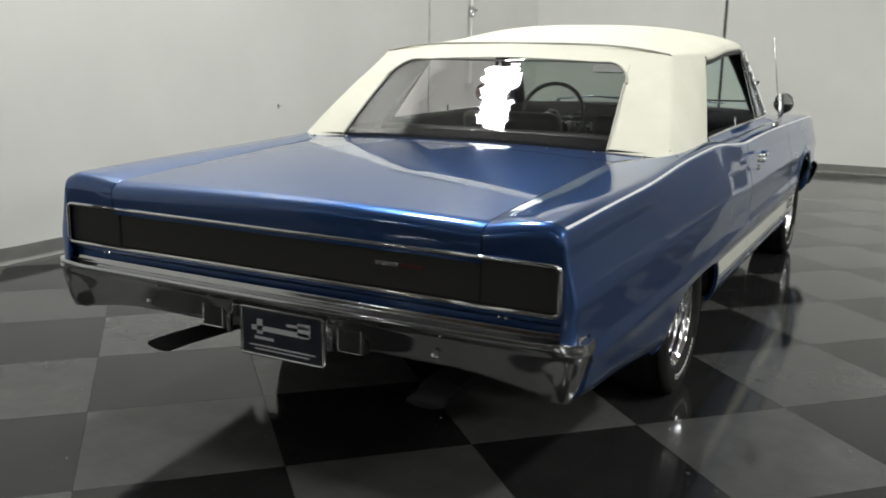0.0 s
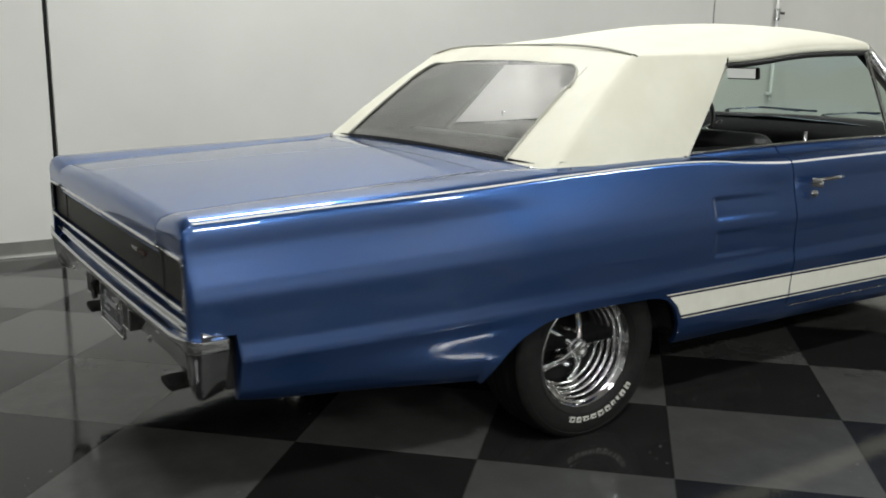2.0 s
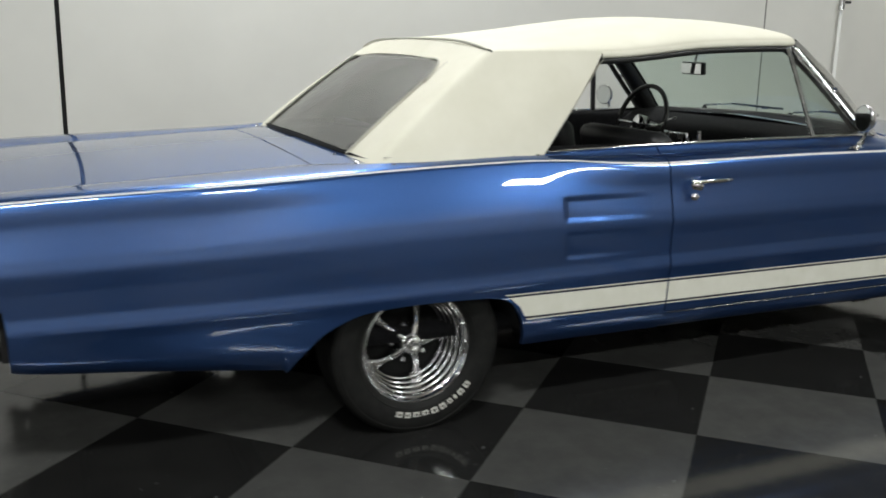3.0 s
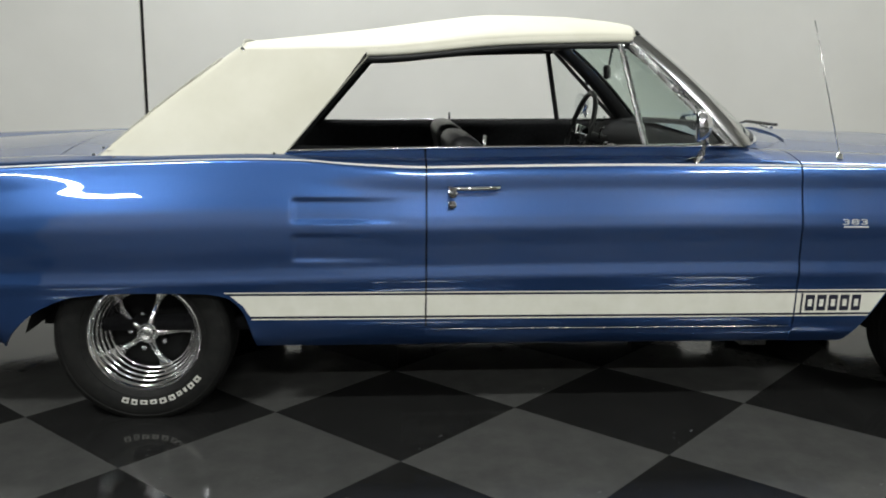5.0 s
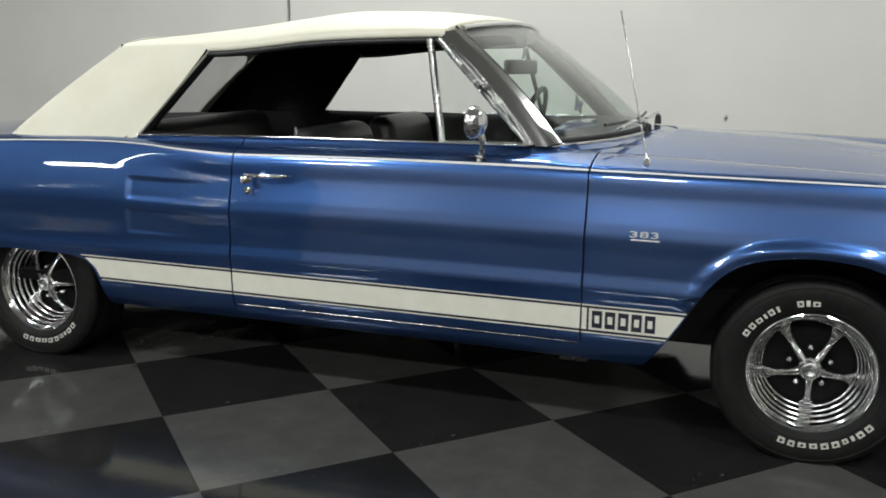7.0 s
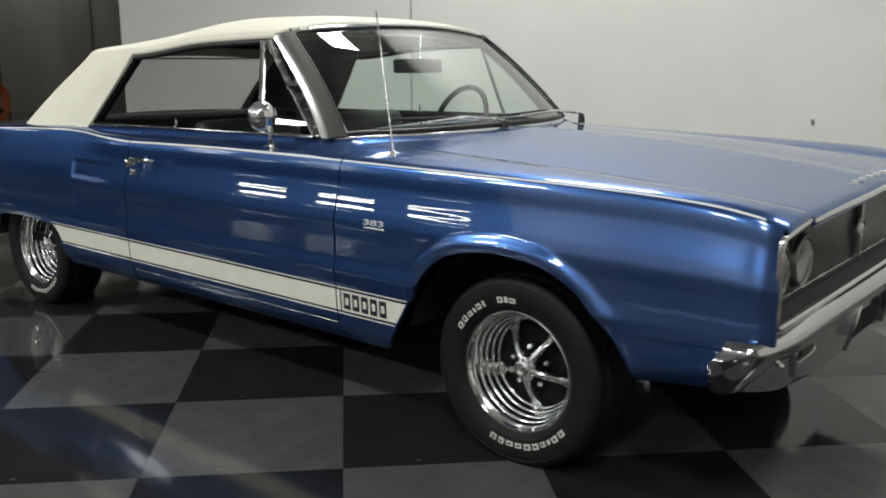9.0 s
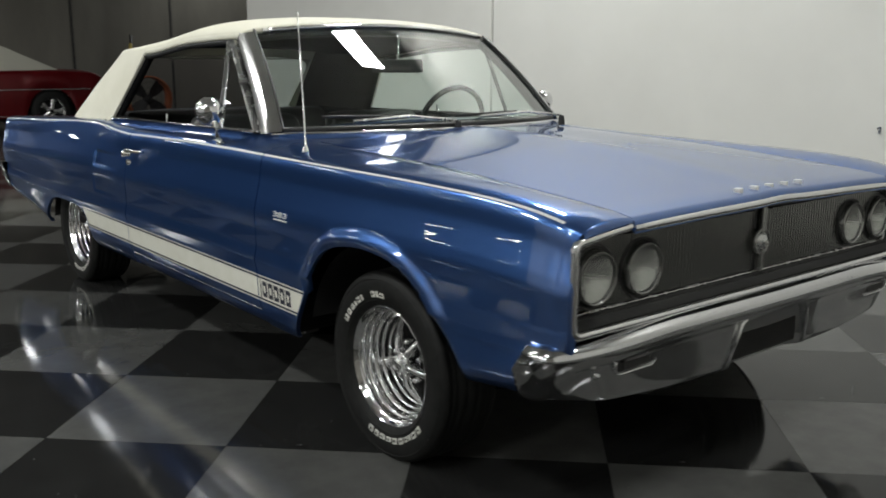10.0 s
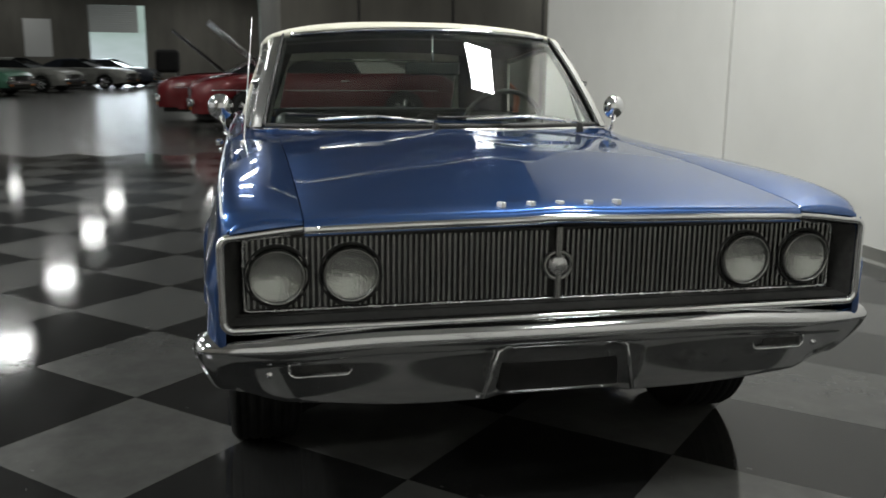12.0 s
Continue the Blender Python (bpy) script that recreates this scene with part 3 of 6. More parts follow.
# deck lid: top, rounded rear edge and its fall to the lamp panel
rows = []
tail = [(-1.360, 0.005), (-1.371, 0.013), (-1.376, 0.025), (-1.377, 0.05), (-1.372, 0.085)]
for x in steps(-0.335, -1.325, 42) + [-1.325 - 0.052 * math.sin(radians(a)) for a in range(8, 97, 8) if a < 90] + [-1.377]:
    rows.append([(x + 0.03 * (k * k) * max(0, (x + 0.50) / 0.165), k * (0.655 - 0.0035), centre_z(max(x, -1.345), k * 0.655) - tail_drop(x)) for k in steps(-1, 1, NY)])
for x, d in ((-1.3772, 0.25), (-1.3765, 0.6), (-1.373, 1.0)):
    rows.append([(x, k * (0.655 - 0.0035), (centre_z(-1.345, k * 0.655) - 0.038) * (1 - d) + 0.7575 * d) for k in steps(-1, 1, NY)])
bm = grid(rows)
flange(bm, 0.025, (0.1, 0, -1))
sharp(part("deck_lid", bm, "paint", car), 50)
for s in (-1, 1):
    # rear tip of the quarter: rounded end and the face down to the bumper
    rows = []
    inward = [ease(t, 0, 0.6) for t in [0.0] * len(ROUND) + [i / 9 for i in range(1, 10)]][::-1]
    for x, d in [(-1.345, 0.0), (-1.353, 0.002)] + tail:
        full = max(d, tail_drop(x)) - tail_drop(-1.345)
        rows.append(mirror([(x, p[1], p[2] - d + (d - max(full, d - 0.02)) * w) for p, w in zip(shoulder(-1.345)[::-1], inward)], s))
    bm = grid(rows, flip=s < 0)
    flange(bm, 0.02, (1, 0, 0))
    sharp(part("quarter_end", bm, "paint", car), 50)
    rows = []
    for x, dy, dz in ((-1.345, 0.0, 0.0), (-1.358, 0.002, 0.005), (-1.368, 0.008, 0.012), (-1.374, 0.018, 0.024), (-1.374, 0.045, 0.055)):
        rows.append(mirror([(x, side_y(-1.345, z) + (min(LENS + 0.004, side_y(-1.345, z) - 0.006) - side_y(-1.345, z)) * (dy / 0.045) ** 1.5, z - dz * ease(z, 0.76, 0.835)) for z in steps(0.56, crease_z(-1.345) + 0.0048, 22)], s))
    part("quarter_edge", grid(rows, flip=s > 0), "paint", car)
# tulip panel between the deck lid and the top
rows = []
for x in steps(-0.33, 0.10, 16):
    rows.append([(x + 0.03 * (k * k) * max(0, 1 - (x + 0.33) / 0.1), k * (inner_y(x) - 0.002), centre_z(x, k * inner_y(x))) for k in steps(-1, 1, NY)])
part("tulip_panel", grid(rows, flip=True), "paint", car)

# hood with a gently curved rear edge and a lip at the front
rows = []
for x in steps(3.735, 2.30, 56):
    rows.append([(x + (0.16 * (1 - k * k) * max(0, (2.75 - x) / 0.45)), k * (0.672 - 0.0035), centre_z(x, k * 0.672)) for k in steps(-1, 1, NY)])
front_edge = [[(3.735 + dx, k * (0.672 - 0.0035), centre_z(3.735, k * 0.672) - dz) for k in steps(-1, 1, NY)] for dx, dz in ((0.022, 0.018), (0.016, 0.008), (0.008, 0.002))]
bm = grid(front_edge + rows)
flange(bm, 0.022, (0, 0, -1))
sharp(part("hood", bm, "paint", car), 50)
# dark seam along the rear edge of the hood
seam = [(x0 + 0.16 * (1 - k * k) - 0.003, k * 0.668, centre_z(2.30, k * 0.672) - 0.001) for x0 in (2.30,) for k in steps(-1, 1, 33)]
part("hood_seam", grid([[(x - 0.001, y, z - 0.004) for x, y, z in seam], [(x + 0.003, y, z - 0.005) for x, y, z in seam]]), "lining", car)
# cowl behind the hood
rows = []
for x in steps(2.02, 2.50, 14):
    rows.append([(x, k * (inner_y(x) - 0.002), centre_z(x, k * inner_y(x)) - 0.0025 - 0.02 * max(0, min(1, (x - 2.42) / 0.08))) for k in steps(-1, 1, NY)])
part("cowl_panel", grid(rows, flip=True), "paint", car)


# ---- the car: folding top ----
def chaikin(pts, times=2):
    for _ in range(times):
        out = [pts[0]]
        for a, b in zip(pts, pts[1:]):
            out += [a.lerp(b, 0.25), a.lerp(b, 0.75)]
        pts = out + [pts[-1]]
    return pts


def resample(pts, n):
    seg = [0.0]
    for a, b in zip(pts, pts[1:]):
        seg.append(seg[-1] + (b - a).length)
    out, j = [], 0
    for i in range(n):
        d = seg[-1] * i / (n - 1)
        while j < len(seg) - 2 and seg[j + 1] < d:
            j += 1
        t = (d - seg[j]) / max(1e-9, seg[j + 1] - seg[j])
        out.append(pts[j].lerp(pts[j + 1], min(1, t)))
    return out


def loop_side(v, s, inset=0.0):
    """Sail edge from the window opening back to the rear corner, at height v from 0 (belt) to 1 (rear bow)."""
    bul = 0.022 * math.sin(math.pi * v)
    f = Vector((0.485 + 0.285 * v, (0.805 - 0.090 * v - inset) * s, 0.918 + 0.333 * v))
    r = Vector((-0.135 + 0.465 * v ** 1.05 + inset, (0.805 - 0.143 * v - inset) * s, 0.898 + 0.366 * v + 0.25 * bul))
    mid = f.lerp(r, 0.5) + Vector((0, s * (0.012 + 0.4 * bul), 0))
    return f, mid, r


def rear_at(v, a, inset=0.0):
    """The rear of the top: a across from -1 to 1, v from base to bow."""
    hw = 0.805 - 0.143 * v - inset
    crown = 1 - a * a
    x = -0.135 + 0.465 * v ** 1.05 - (0.052 - 0.012 * v) * crown + inset
    z = 0.898 + 0.366 * v + crown * (0.018 + 0.022 * v) + 0.006 * math.sin(math.pi * v)
    return Vector((x, a * hw, z))


def win_half(v):
    return 0.725 + 0.06 * v


VS = [0.0, 0.02, 0.05, 0.08] + steps(0.12, 0.80, 12) + [0.835, 0.86, 0.90, 0.94, 0.97, 1.0]
V0, V1 = 0.02, 0.845
CORNER_A, CORNER_V = 0.15, 0.20


def roof_z(x, y):
    ze = curve((0.30, 1.262), (0.5, 1.266), (0.8, 1.272), (1.26, 1.315), (1.5, 1.325), (1.70, 1.330))(x)
    zc = curve((0.30, 1.303), (0.52, 1.328), (0.8, 1.362), (1.05, 1.398), (1.26, 1.420), (1.5, 1.417), (1.66, 1.402), (1.78, 1.378))(x)
    k = min(1, abs(y) / roof_hw(x))
    return ze + (zc - ze) * (1 - k ** 2.6) ** 0.62


roof_hw = curve((0.30, 0.664), (0.55, 0.690), (0.8, 0.708), (1.2, 0.706), (1.66, 0.690), (1.80, 0.66))


def roof_x(x, k):
    """Bends the front of the roof round to follow the windshield."""
    return x + ease(x, 1.50, 1.745) * (0.048 - 0.090 * k * k)


def build_top():
    first = [rear_at(1, -math.cos(math.pi * i / 40)) for i in range(41)]
    top = part("folding_top", grid([first] + [[(roof_x(x, math.cos(math.pi * i / 40)), -roof_hw(x) * math.cos(math.pi * i / 40) * 1.0, roof_z(x, roof_hw(x) * math.cos(math.pi * i / 40))) for i in range(41)] for x in
                                    [0.345, 0.36, 0.40, 0.45] + steps(0.50, 1.66, 26) + [1.69, 1.72, 1.745]], flip=True), "vinyl", car, "cream vinyl convertible top")
    # hem over the side windows, rounded front edge
    for s in (-1, 1):
        rows = []
        for x in steps(0.765, 1.745, 26):
            hw, z = roof_hw(x), roof_z(x, roof_hw(x))
            rows.append([(roof_x(x, 1), s * (hw + a), z + b) for a, b in ((0.0, 0.0), (0.006, -0.006), (0.008, -0.016), (0.004, -0.024), (-0.012, -0.026))])
        part("top_hem", grid(rows, flip=s > 0), "vinyl", top)
        part("weatherstrip", tube([(x, s * (roof_hw(x) - 0.004), roof_z(x, 9) - 0.034) for x in steps(0.76, 1.68, 20)], 0.012), "black", top)
        # sail panel
        rows = []
        for v in VS:
            f, mid, r = loop_side(v, s)
            arc = [f, f.lerp(mid, 0.5) + Vector((0, s * 0.006, 0)), mid, mid.lerp(r, 0.55) + Vector((0, s * 0.006, 0)), r.lerp(mid, 0.12) + Vector((0, s * 0.003, 0)), r, rear_at(v, s * 0.975), rear_at(v, s * 0.93)]
            body = resample(chaikin(arc, 3), 26)
            k = max(0.0, (v - 0.55) / 0.45)
            k = k * k * (3 - 2 * k)
            edge_pts = [Vector((x, s * roof_hw(x), roof_z(x, 9))) for x in steps(0.77, 0.335, 22)] + [rear_at(1, s * a) for a in (0.985, 0.97, 0.95, 0.93)]
            body = [p.lerp(q, k) for p, q in zip(body, edge_pts)]
            rows.append(body + [rear_at(v, s * (0.93 + (max(win_half(v), win_half(V0)) - 0.93) * k)) for k in (0.2, 0.4, 0.6, 0.8, 0.92)] + [rear_at(v, s * win_half(v))])
        part("sail_panel", grid(rows, flip=s < 0), "vinyl", top)
        # folded hem at the window edge of the sail
        rows = []
        for v in VS:
            f = loop_side(v, s)[0]
            rows.append([f, f + Vector((0.006, -s * 0.004, 0)), f + Vector((0.004, -s * 0.014, 0))])
        part("sail_hem", grid(rows, flip=s > 0), "vinyl", top)
    rows = []
    for dx, dz in ((0.0, 0.0), (0.007, -0.005), (0.010, -0.014), (0.006, -0.022), (-0.01, -0.026)):
        rows.append([(roof_x(1.745, math.cos(math.pi * i / 40)) + dx, -roof_hw(1.745) * math.cos(math.pi * i / 40), roof_z(1.745, roof_hw(1.745) * math.cos(math.pi * i / 40)) + dz) for i in range(41)])
    part("front_hem", grid(rows, flip=True), "vinyl", top)
    bands = ([v for v in VS if v <= V0 + 1e-6], [v for v in VS if v >= V1 - 0.011])
    for band in bands:
        rows = [[rear_at(max(v, V1) if band is bands[1] else v, a * win_half(v)) for a in steps(-1, 1, 33)] for v in band]
        part("rear_border", grid(rows, flip=True), "vinyl", top)
    # clear window with rounded upper corners, and its stitched binding
    win = part("rear_window", grid([[rear_at(v, a * win_half(v)) + Vector((0.003, 0, 0)) for a in steps(-1, 1, 33)] for v in steps(V0 - 0.01, V1 + 0.01, 18)], flip=True), "plastic", top, "clear flexible vinyl rear window with ripples")
    win.visible_shadow = False
    for s in (-1, 1):
        rows = []
        for i in range(9):
            t = math.pi / 2 * i / 8
            a, v = 1 - CORNER_A * (1 - math.cos(t)), V1 - CORNER_V * (1 - math.sin(t))
            rows.append([rear_at(v, s * a * win_half(v)) + Vector((-0.002, 0, 0.001)), rear_at(V1, s * (1 if i < 8 else a) * win_half(V1)) + Vector((-0.002, 0, 0.001)) if i else rear_at(v, s * win_half(v)) + Vector((-0.002, 0, 0.001))])
        part("window_corner", grid(rows, flip=s > 0), "vinyl", top)
    edge = [rear_at(v, -win_half(v)) for v in steps(V0, V1 - CORNER_V, 12)]
    edge += [rear_at(V1 - CORNER_V * (1 - math.sin(t)), -(1 - CORNER_A * (1 - math.cos(t))) * win_half(V1)) for t in steps(0, math.pi / 2, 8)]
    edge += [Vector((p.x, -p.y, p.z)) for p in edge[::-1]]
    part("window_binding", tube([p + Vector((-0.003, 0, 0.002)) for p in edge], 0.0045, 6), "vinyl_edge", top, "grey stitched binding")
    bow = [Vector((0.325 - 0.035 * (1 - a * a) + 0.01, a * 0.655, 1.267 + 0.040 * (1 - a ** 4))) for a in steps(-1, 1, 25)]
    part("bow_binding", tube(bow, 0.005, 6), "vinyl_edge", top, "grey binding strip over the rear bow")
    for s in (-1, 1):
        part("binding_tip", tube([bow[0 if s < 0 else -1], bow[0 if s < 0 else -1] + Vector((0.01, s * 0.012, -0.008))], 0.006, 8), "chrome", top)
    # bright strip and snaps along the base
    base = [loop_side(0, -1)[0], loop_side(0, -1)[1], loop_side(0, -1)[2]]
    base = chaikin([p + Vector((0, -0.004, -0.004)) for p in base], 1)
    rear = [rear_at(0, a) + Vector((-0.006, 0, -0.002)) for a in steps(-0.98, 0.98, 25)]
    left = [Vector((p.x, -p.y, p.z)) for p in base[::-1]]
    part("base_strip", tube(base + rear + left, 0.006, 8), "chrome", top, "thin chrome strip along the base")
    stud = lathe([(0.0001, 0.012), (0.006, 0.010), (0.008, 0.004), (0.0085, 0.0)], 10, axis="z")
    first = part("snap", stud, "chrome", top)
    spots = [loop_side(0, s)[0].lerp(loop_side(0, s)[2], t) + Vector((0, s * 0.012, -0.004)) for s in (-1, 1) for t in (0.05, 0.2, 0.38, 0.56, 0.74, 0.9)] + [rear_at(0, a) + Vector((-0.022, 0, -0.004)) for a in steps(-0.9, 0.9, 9)]
    first.location = spots[0]
    for p in spots[1:]:
        shared("snap", first.data, top, Matrix.Translation(p))
    # dark lining inside
    rows = [[(x, -roof_hw(x) * 0.985 * math.cos(math.pi * i / 24), roof_z(x, roof_hw(x) * math.cos(math.pi * i / 24)) - 0.022) for i in range(25)] for x in steps(0.36, 1.70, 18)]
    part("headliner", grid(rows), "lining", top, "black inner lining")
    for s in (-1, 1):
        rows = []
        for v in steps(0, 1, 12):
            f, mid, r = loop_side(v, s, 0.016 + 0.045 * max(0.0, (v - 0.35) / 0.65))
            rows.append([f + Vector((-0.004, 0, 0)), mid, r, rear_at(v, s * 0.86, 0.016), rear_at(v, s * 0.79, 0.012)])
        pad = []
        for v in steps(0.0, 1.0, 14):
            f = loop_side(v, s)[0]
            pad.append([f + Vector((-0.01, -s * 0.010, 0)), f + Vector((0.012, -s * 0.020, -0.002)), f + Vector((0.020, -s * 0.034, -0.004)), f + Vector((0.016, -s * 0.050, -0.004)), f + Vector((-0.01, -s * 0.055, 0))])
        part("sail_pad", grid(pad, flip=s > 0), "lining", top, "black padded edge inside the top")
        part("sail_lining", grid(rows, flip=s > 0), "lining", top)
    return top


build_top()

# ---- the car: windshield, pillars, windows ----
ws_base = lambda a: Vector((2.335 - 0.235 * abs(a) ** 2.2, a * 0.765, 0.968 - 0.008 * a * a))
ws_top = lambda a: Vector((1.805 - 0.095 * a * a, a * 0.655, 1.372 - 0.038 * a * a))


def ws_at(v, a):
    p = ws_base(a).lerp(ws_top(a), v)
    return p + Vector((0.03, 0, 0.035)) * math.sin(math.pi * v) * 0.35


shield = part("windshield", grid([[ws_at(v, a) for a in steps(-0.97, 0.97, 33)] for v in steps(0.01, 0.985, 14)]), "glass", car, "green-tinted curved windshield glass")
shield.visible_shadow = False
for s in (-1, 1):
    rows = []
    for v in steps(-0.02, 0.975, 14):
        p, q = ws_at(v, s * 0.955), ws_at(v, s)
        out = Vector((-0.012, s * 0.018, 0.0))
        rows.append([p + Vector((0.004, 0, 0.004)), p + Vector((0.012, s * 0.004, 0.008)), q + Vector((0.010, s * 0.004, 0.006)), q + out, q + out + Vector((-0.030, s * 0.004, 0)), q + out + Vector((-0.048, -s * 0.004, -0.004)), q + Vector((-0.055, -s * 0.035, -0.004)), p + Vector((-0.03, -s * 0.01, -0.01))])
    sharp(part("windshield_pillar", grid(rows, closed=True, flip=s > 0), "pillar", car, "bright chrome windshield pillar"), 24)
    part("pillar_trim", grid([[ws_at(v, s) + Vector((-0.062, -s * 0.012, -0.006)), ws_at(v, s) + Vector((-0.064, -s * 0.040, -0.010)), ws_at(v, s * 0.945) + Vector((-0.040, -s * 0.018, -0.018)), ws_at(v, s * 0.945) + Vector((-0.002, -s * 0.006, -0.006))] for v in [i / 11 for i in range(12)]], flip=s > 0), "black", car, "black inner pillar trim")
    part("pillar_gasket", tube([ws_at(v, s * 0.95) + Vector((0.006, 0, 0.006)) for v in steps(0, 1, 12)], 0.006, 6), "black", car)
part("windshield_header", tube([ws_top(a) + Vector((0.004, 0, 0.000)) for a in steps(-0.90, 0.90, 25)], 0.012, 8, squash=(0.018, 0.010)), "chrome", car, "bright chrome header moulding")
part("header_rail", tube([ws_top(a) + Vector((-0.05, 0, -0.022)) for a in steps(-1, 1, 21)], 0.03, 8, squash=(0.05, 0.022)), "black", car)
part("windshield_base_trim", tube([ws_base(a) + Vector((0.008, 0, -0.010)) for a in steps(-1, 1, 29)], 0.007, 8), "chrome", car)
part("windshield_gasket", tube([ws_base(a) + Vector((-0.012, 0, 0.002)) for a in steps(-0.97, 0.97, 29)], 0.012, 8), "black", car, "black rubber along the windshield foot")
rows = [[ws_base(a) + Vector((0.02 + 0.12 * k, 0, -0.012)) for a in steps(-1, 1, 29)] for k in (0, 1)]
rows = [[ws_base(a) + Vector((0.0, 0, -0.010)) for a in steps(-0.98, 0.98, 31)], [(lambda xx: Vector((xx, a / 0.98 * (inner_y(xx) - 0.004), centre_z(xx, a / 0.98 * (inner_y(xx) - 0.004)) - 0.001)))(min(2.50, ws_base(a).x + 0.13 - 0.06 * abs(a) ** 6)) for a in steps(-0.98, 0.98, 31)]]
part("cowl_top", grid(rows, flip=True), "paint", car)
for s in (-1, 1):
    rows = [[ws_base(s * a) + Vector((0.004, 0, -0.002)), Vector((ws_base(a).x + 0.035, s * (inner_y(ws_base(a).x + 0.035) - 0.004), inner_z(ws_base(a).x + 0.035) - 0.001)), Vector((ws_base(a).x + 0.03, s * (inner_y(ws_base(a).x + 0.03) + 0.012), inner_z(ws_base(a).x + 0.03) - 0.006))] for a in steps(0.86, 1.03, 8)]
    part("cowl_corner", grid(rows, flip=s < 0), "paint", car)

for s in (-1, 1):
    vb, vt = Vector((1.735, s * 0.795, 0.95)), Vector((1.655, s * 0.697, 1.298))
    pb = Vector((2.045, s * 0.785, 0.955))
    # frame and edge take bright trim at y < 0 and black at y > 0
    vent = part("vent_window", tube([vb, vt], 0.011, 8, squash=(0.014, 0.009)), "bright_trim" if s < 0 else "black", car, "quarter vent window, framed bright on one side of the car and black on the other")
    part("vent_rail", tube([vb, pb], 0.008, 8), "chrome", vent)
    part("vent_edge", tube([pb + Vector((-0.008, 0, 0)), vt + Vector((0.034, 0, -0.002))], 0.009, 8, squash=(0.018, 0.009)), "bright_trim" if s < 0 else "black", vent)
    g = bmesh.new()
    g.faces.new([g.verts.new(p) for p in (vb, pb + Vector((-0.03, 0, 0)), vt + Vector((0.02, 0, 0)))])
    part("pane", g, "glass_clear", vent).visible_shadow = False
    part("vent_knob", tube([(1.86, s * 0.765, 1.135), (1.875, s * 0.735, 1.14)], 0.012, 10), "chrome", vent)
    part("belt_moulding", tube([(x, s * 0.803, inner_z(x) + 0.006) for x in steps(0.50, 2.03, 20)], 0.006, 8), "chrome", car)
    part("lock_knob", tube([(1.17, s * 0.785, 0.94), (1.17, s * 0.785, 0.978), (1.17, s * 0.785, 0.984)], 0.006, 8), "chrome", car)
    rows = [[(x, s * y, z) for y, z in ((0.802, inner_z(x) + 0.003), (0.77, 0.944), (0.755, 0.925), (0.75, 0.70), (0.75, 0.35))] for x in steps(0.50, 2.05, 12)]
    part("door_trim", grid(rows, flip=s < 0), "lining", car, "black inner door panel")
    rows = [[(x, s * y, z) for y, z in ((0.80, 0.925), (0.76, 0.93), (0.74, 0.6))] for x in (-0.10, 0.2, 0.52)]
    part("quarter_trim", grid(rows, flip=s < 0), "lining", car)

# ---- the car: interior ----
part("cabin_floor", box(-0.15, 2.4, -0.80, 0.80, 0.30, 0.34), "lining", car)
part("firewall", box(2.12, 2.16, -0.74, 0.74, 0.3, 0.93), "lining", car)
rows = [[(-0.195 + 0.07 * k * k + (0.36 - 0.07 * k * k) * t, k * 0.76, centre_z(-0.1, k * 0.74) + 0.007) for k in steps(-1, 1, 17)] for t in (0.0, 0.35, 0.7, 1.0)]
part("package_shelf", flange(grid(rows, flip=True), 0.03, (0, 0, -1)), "lining", car)


def cushion(x0, x1, y0, y1, z0, z1, lean=0.0, bevel=0.05):
    bm = box(x0, x1, y0, y1, z0, z1, bevel, segments=4)
    for v in bm.verts:
        v.co.x -= lean * (v.co.z - z0)
    return bm


for s in (-1, 1):
    seat = part("front_seat", cushion(1.12, 1.62, s * 0.37 - 0.29, s * 0.37 + 0.29, 0.42, 0.60), "seat", car, "black vinyl bucket seat")
    part("backrest", cushion(1.14, 1.27, s * 0.37 - 0.28, s * 0.37 + 0.28, 0.56, 0.965, 0.22, 0.055), "seat", seat)
part("rear_bench", cushion(0.35, 0.85, -0.60, 0.60, 0.42, 0.58), "seat", car, "black vinyl rear bench")
part("rear_backrest", cushion(0.28, 0.40, -0.62, 0.62, 0.55, 0.945, 0.35, 0.05), "seat", car)

rows = [[(min(x, ws_base(k * 0.97).x - 0.045), k * 0.745, z) for x, z in ((1.93, 0.60), (1.90, 0.72), (1.885, 0.80), (1.885, 0.865), (1.90, 0.905), (1.935, 0.928), (1.98, 0.955), (2.06, 0.968), (2.14, 0.974), (2.24, 0.974))] for k in steps(-1, 1, 9)]
dash = part("dashboard", grid(rows, flip=True), "lining", car, "black padded dashboard")
part("instrument_panel", box(1.868, 1.90, 0.14, 0.66, 0.79, 0.875, 0.01), "chrome_dull", dash)
for y in (0.24, 0.36, 0.48, 0.58):
    part("gauge", lathe([(0.0001, 1.862), (0.034, 1.862), (0.038, 1.866), (0.038, 1.872)], 20, axis="x"), "black", dash).location = (0, y, 0.832)
part("radio", box(1.872, 1.892, -0.08, 0.10, 0.79, 0.85, 0.006), "black", dash)
part("dash_strip", box(1.876, 1.889, -0.70, 0.70, 0.775, 0.785, 0.002), "black", dash)
for y in (-0.36, -0.24):
    part("handle_end", lathe([(0.0001, 1.848), (0.010, 1.850), (0.012, 1.862), (0.012, 1.884)], 12, axis="x"), "chrome", dash).location = (0, y, 0.842)
part("dash_handle", tube([(1.862, -0.36, 0.842), (1.856, -0.30, 0.842), (1.862, -0.24, 0.842)], 0.005, 8), "chrome", dash)

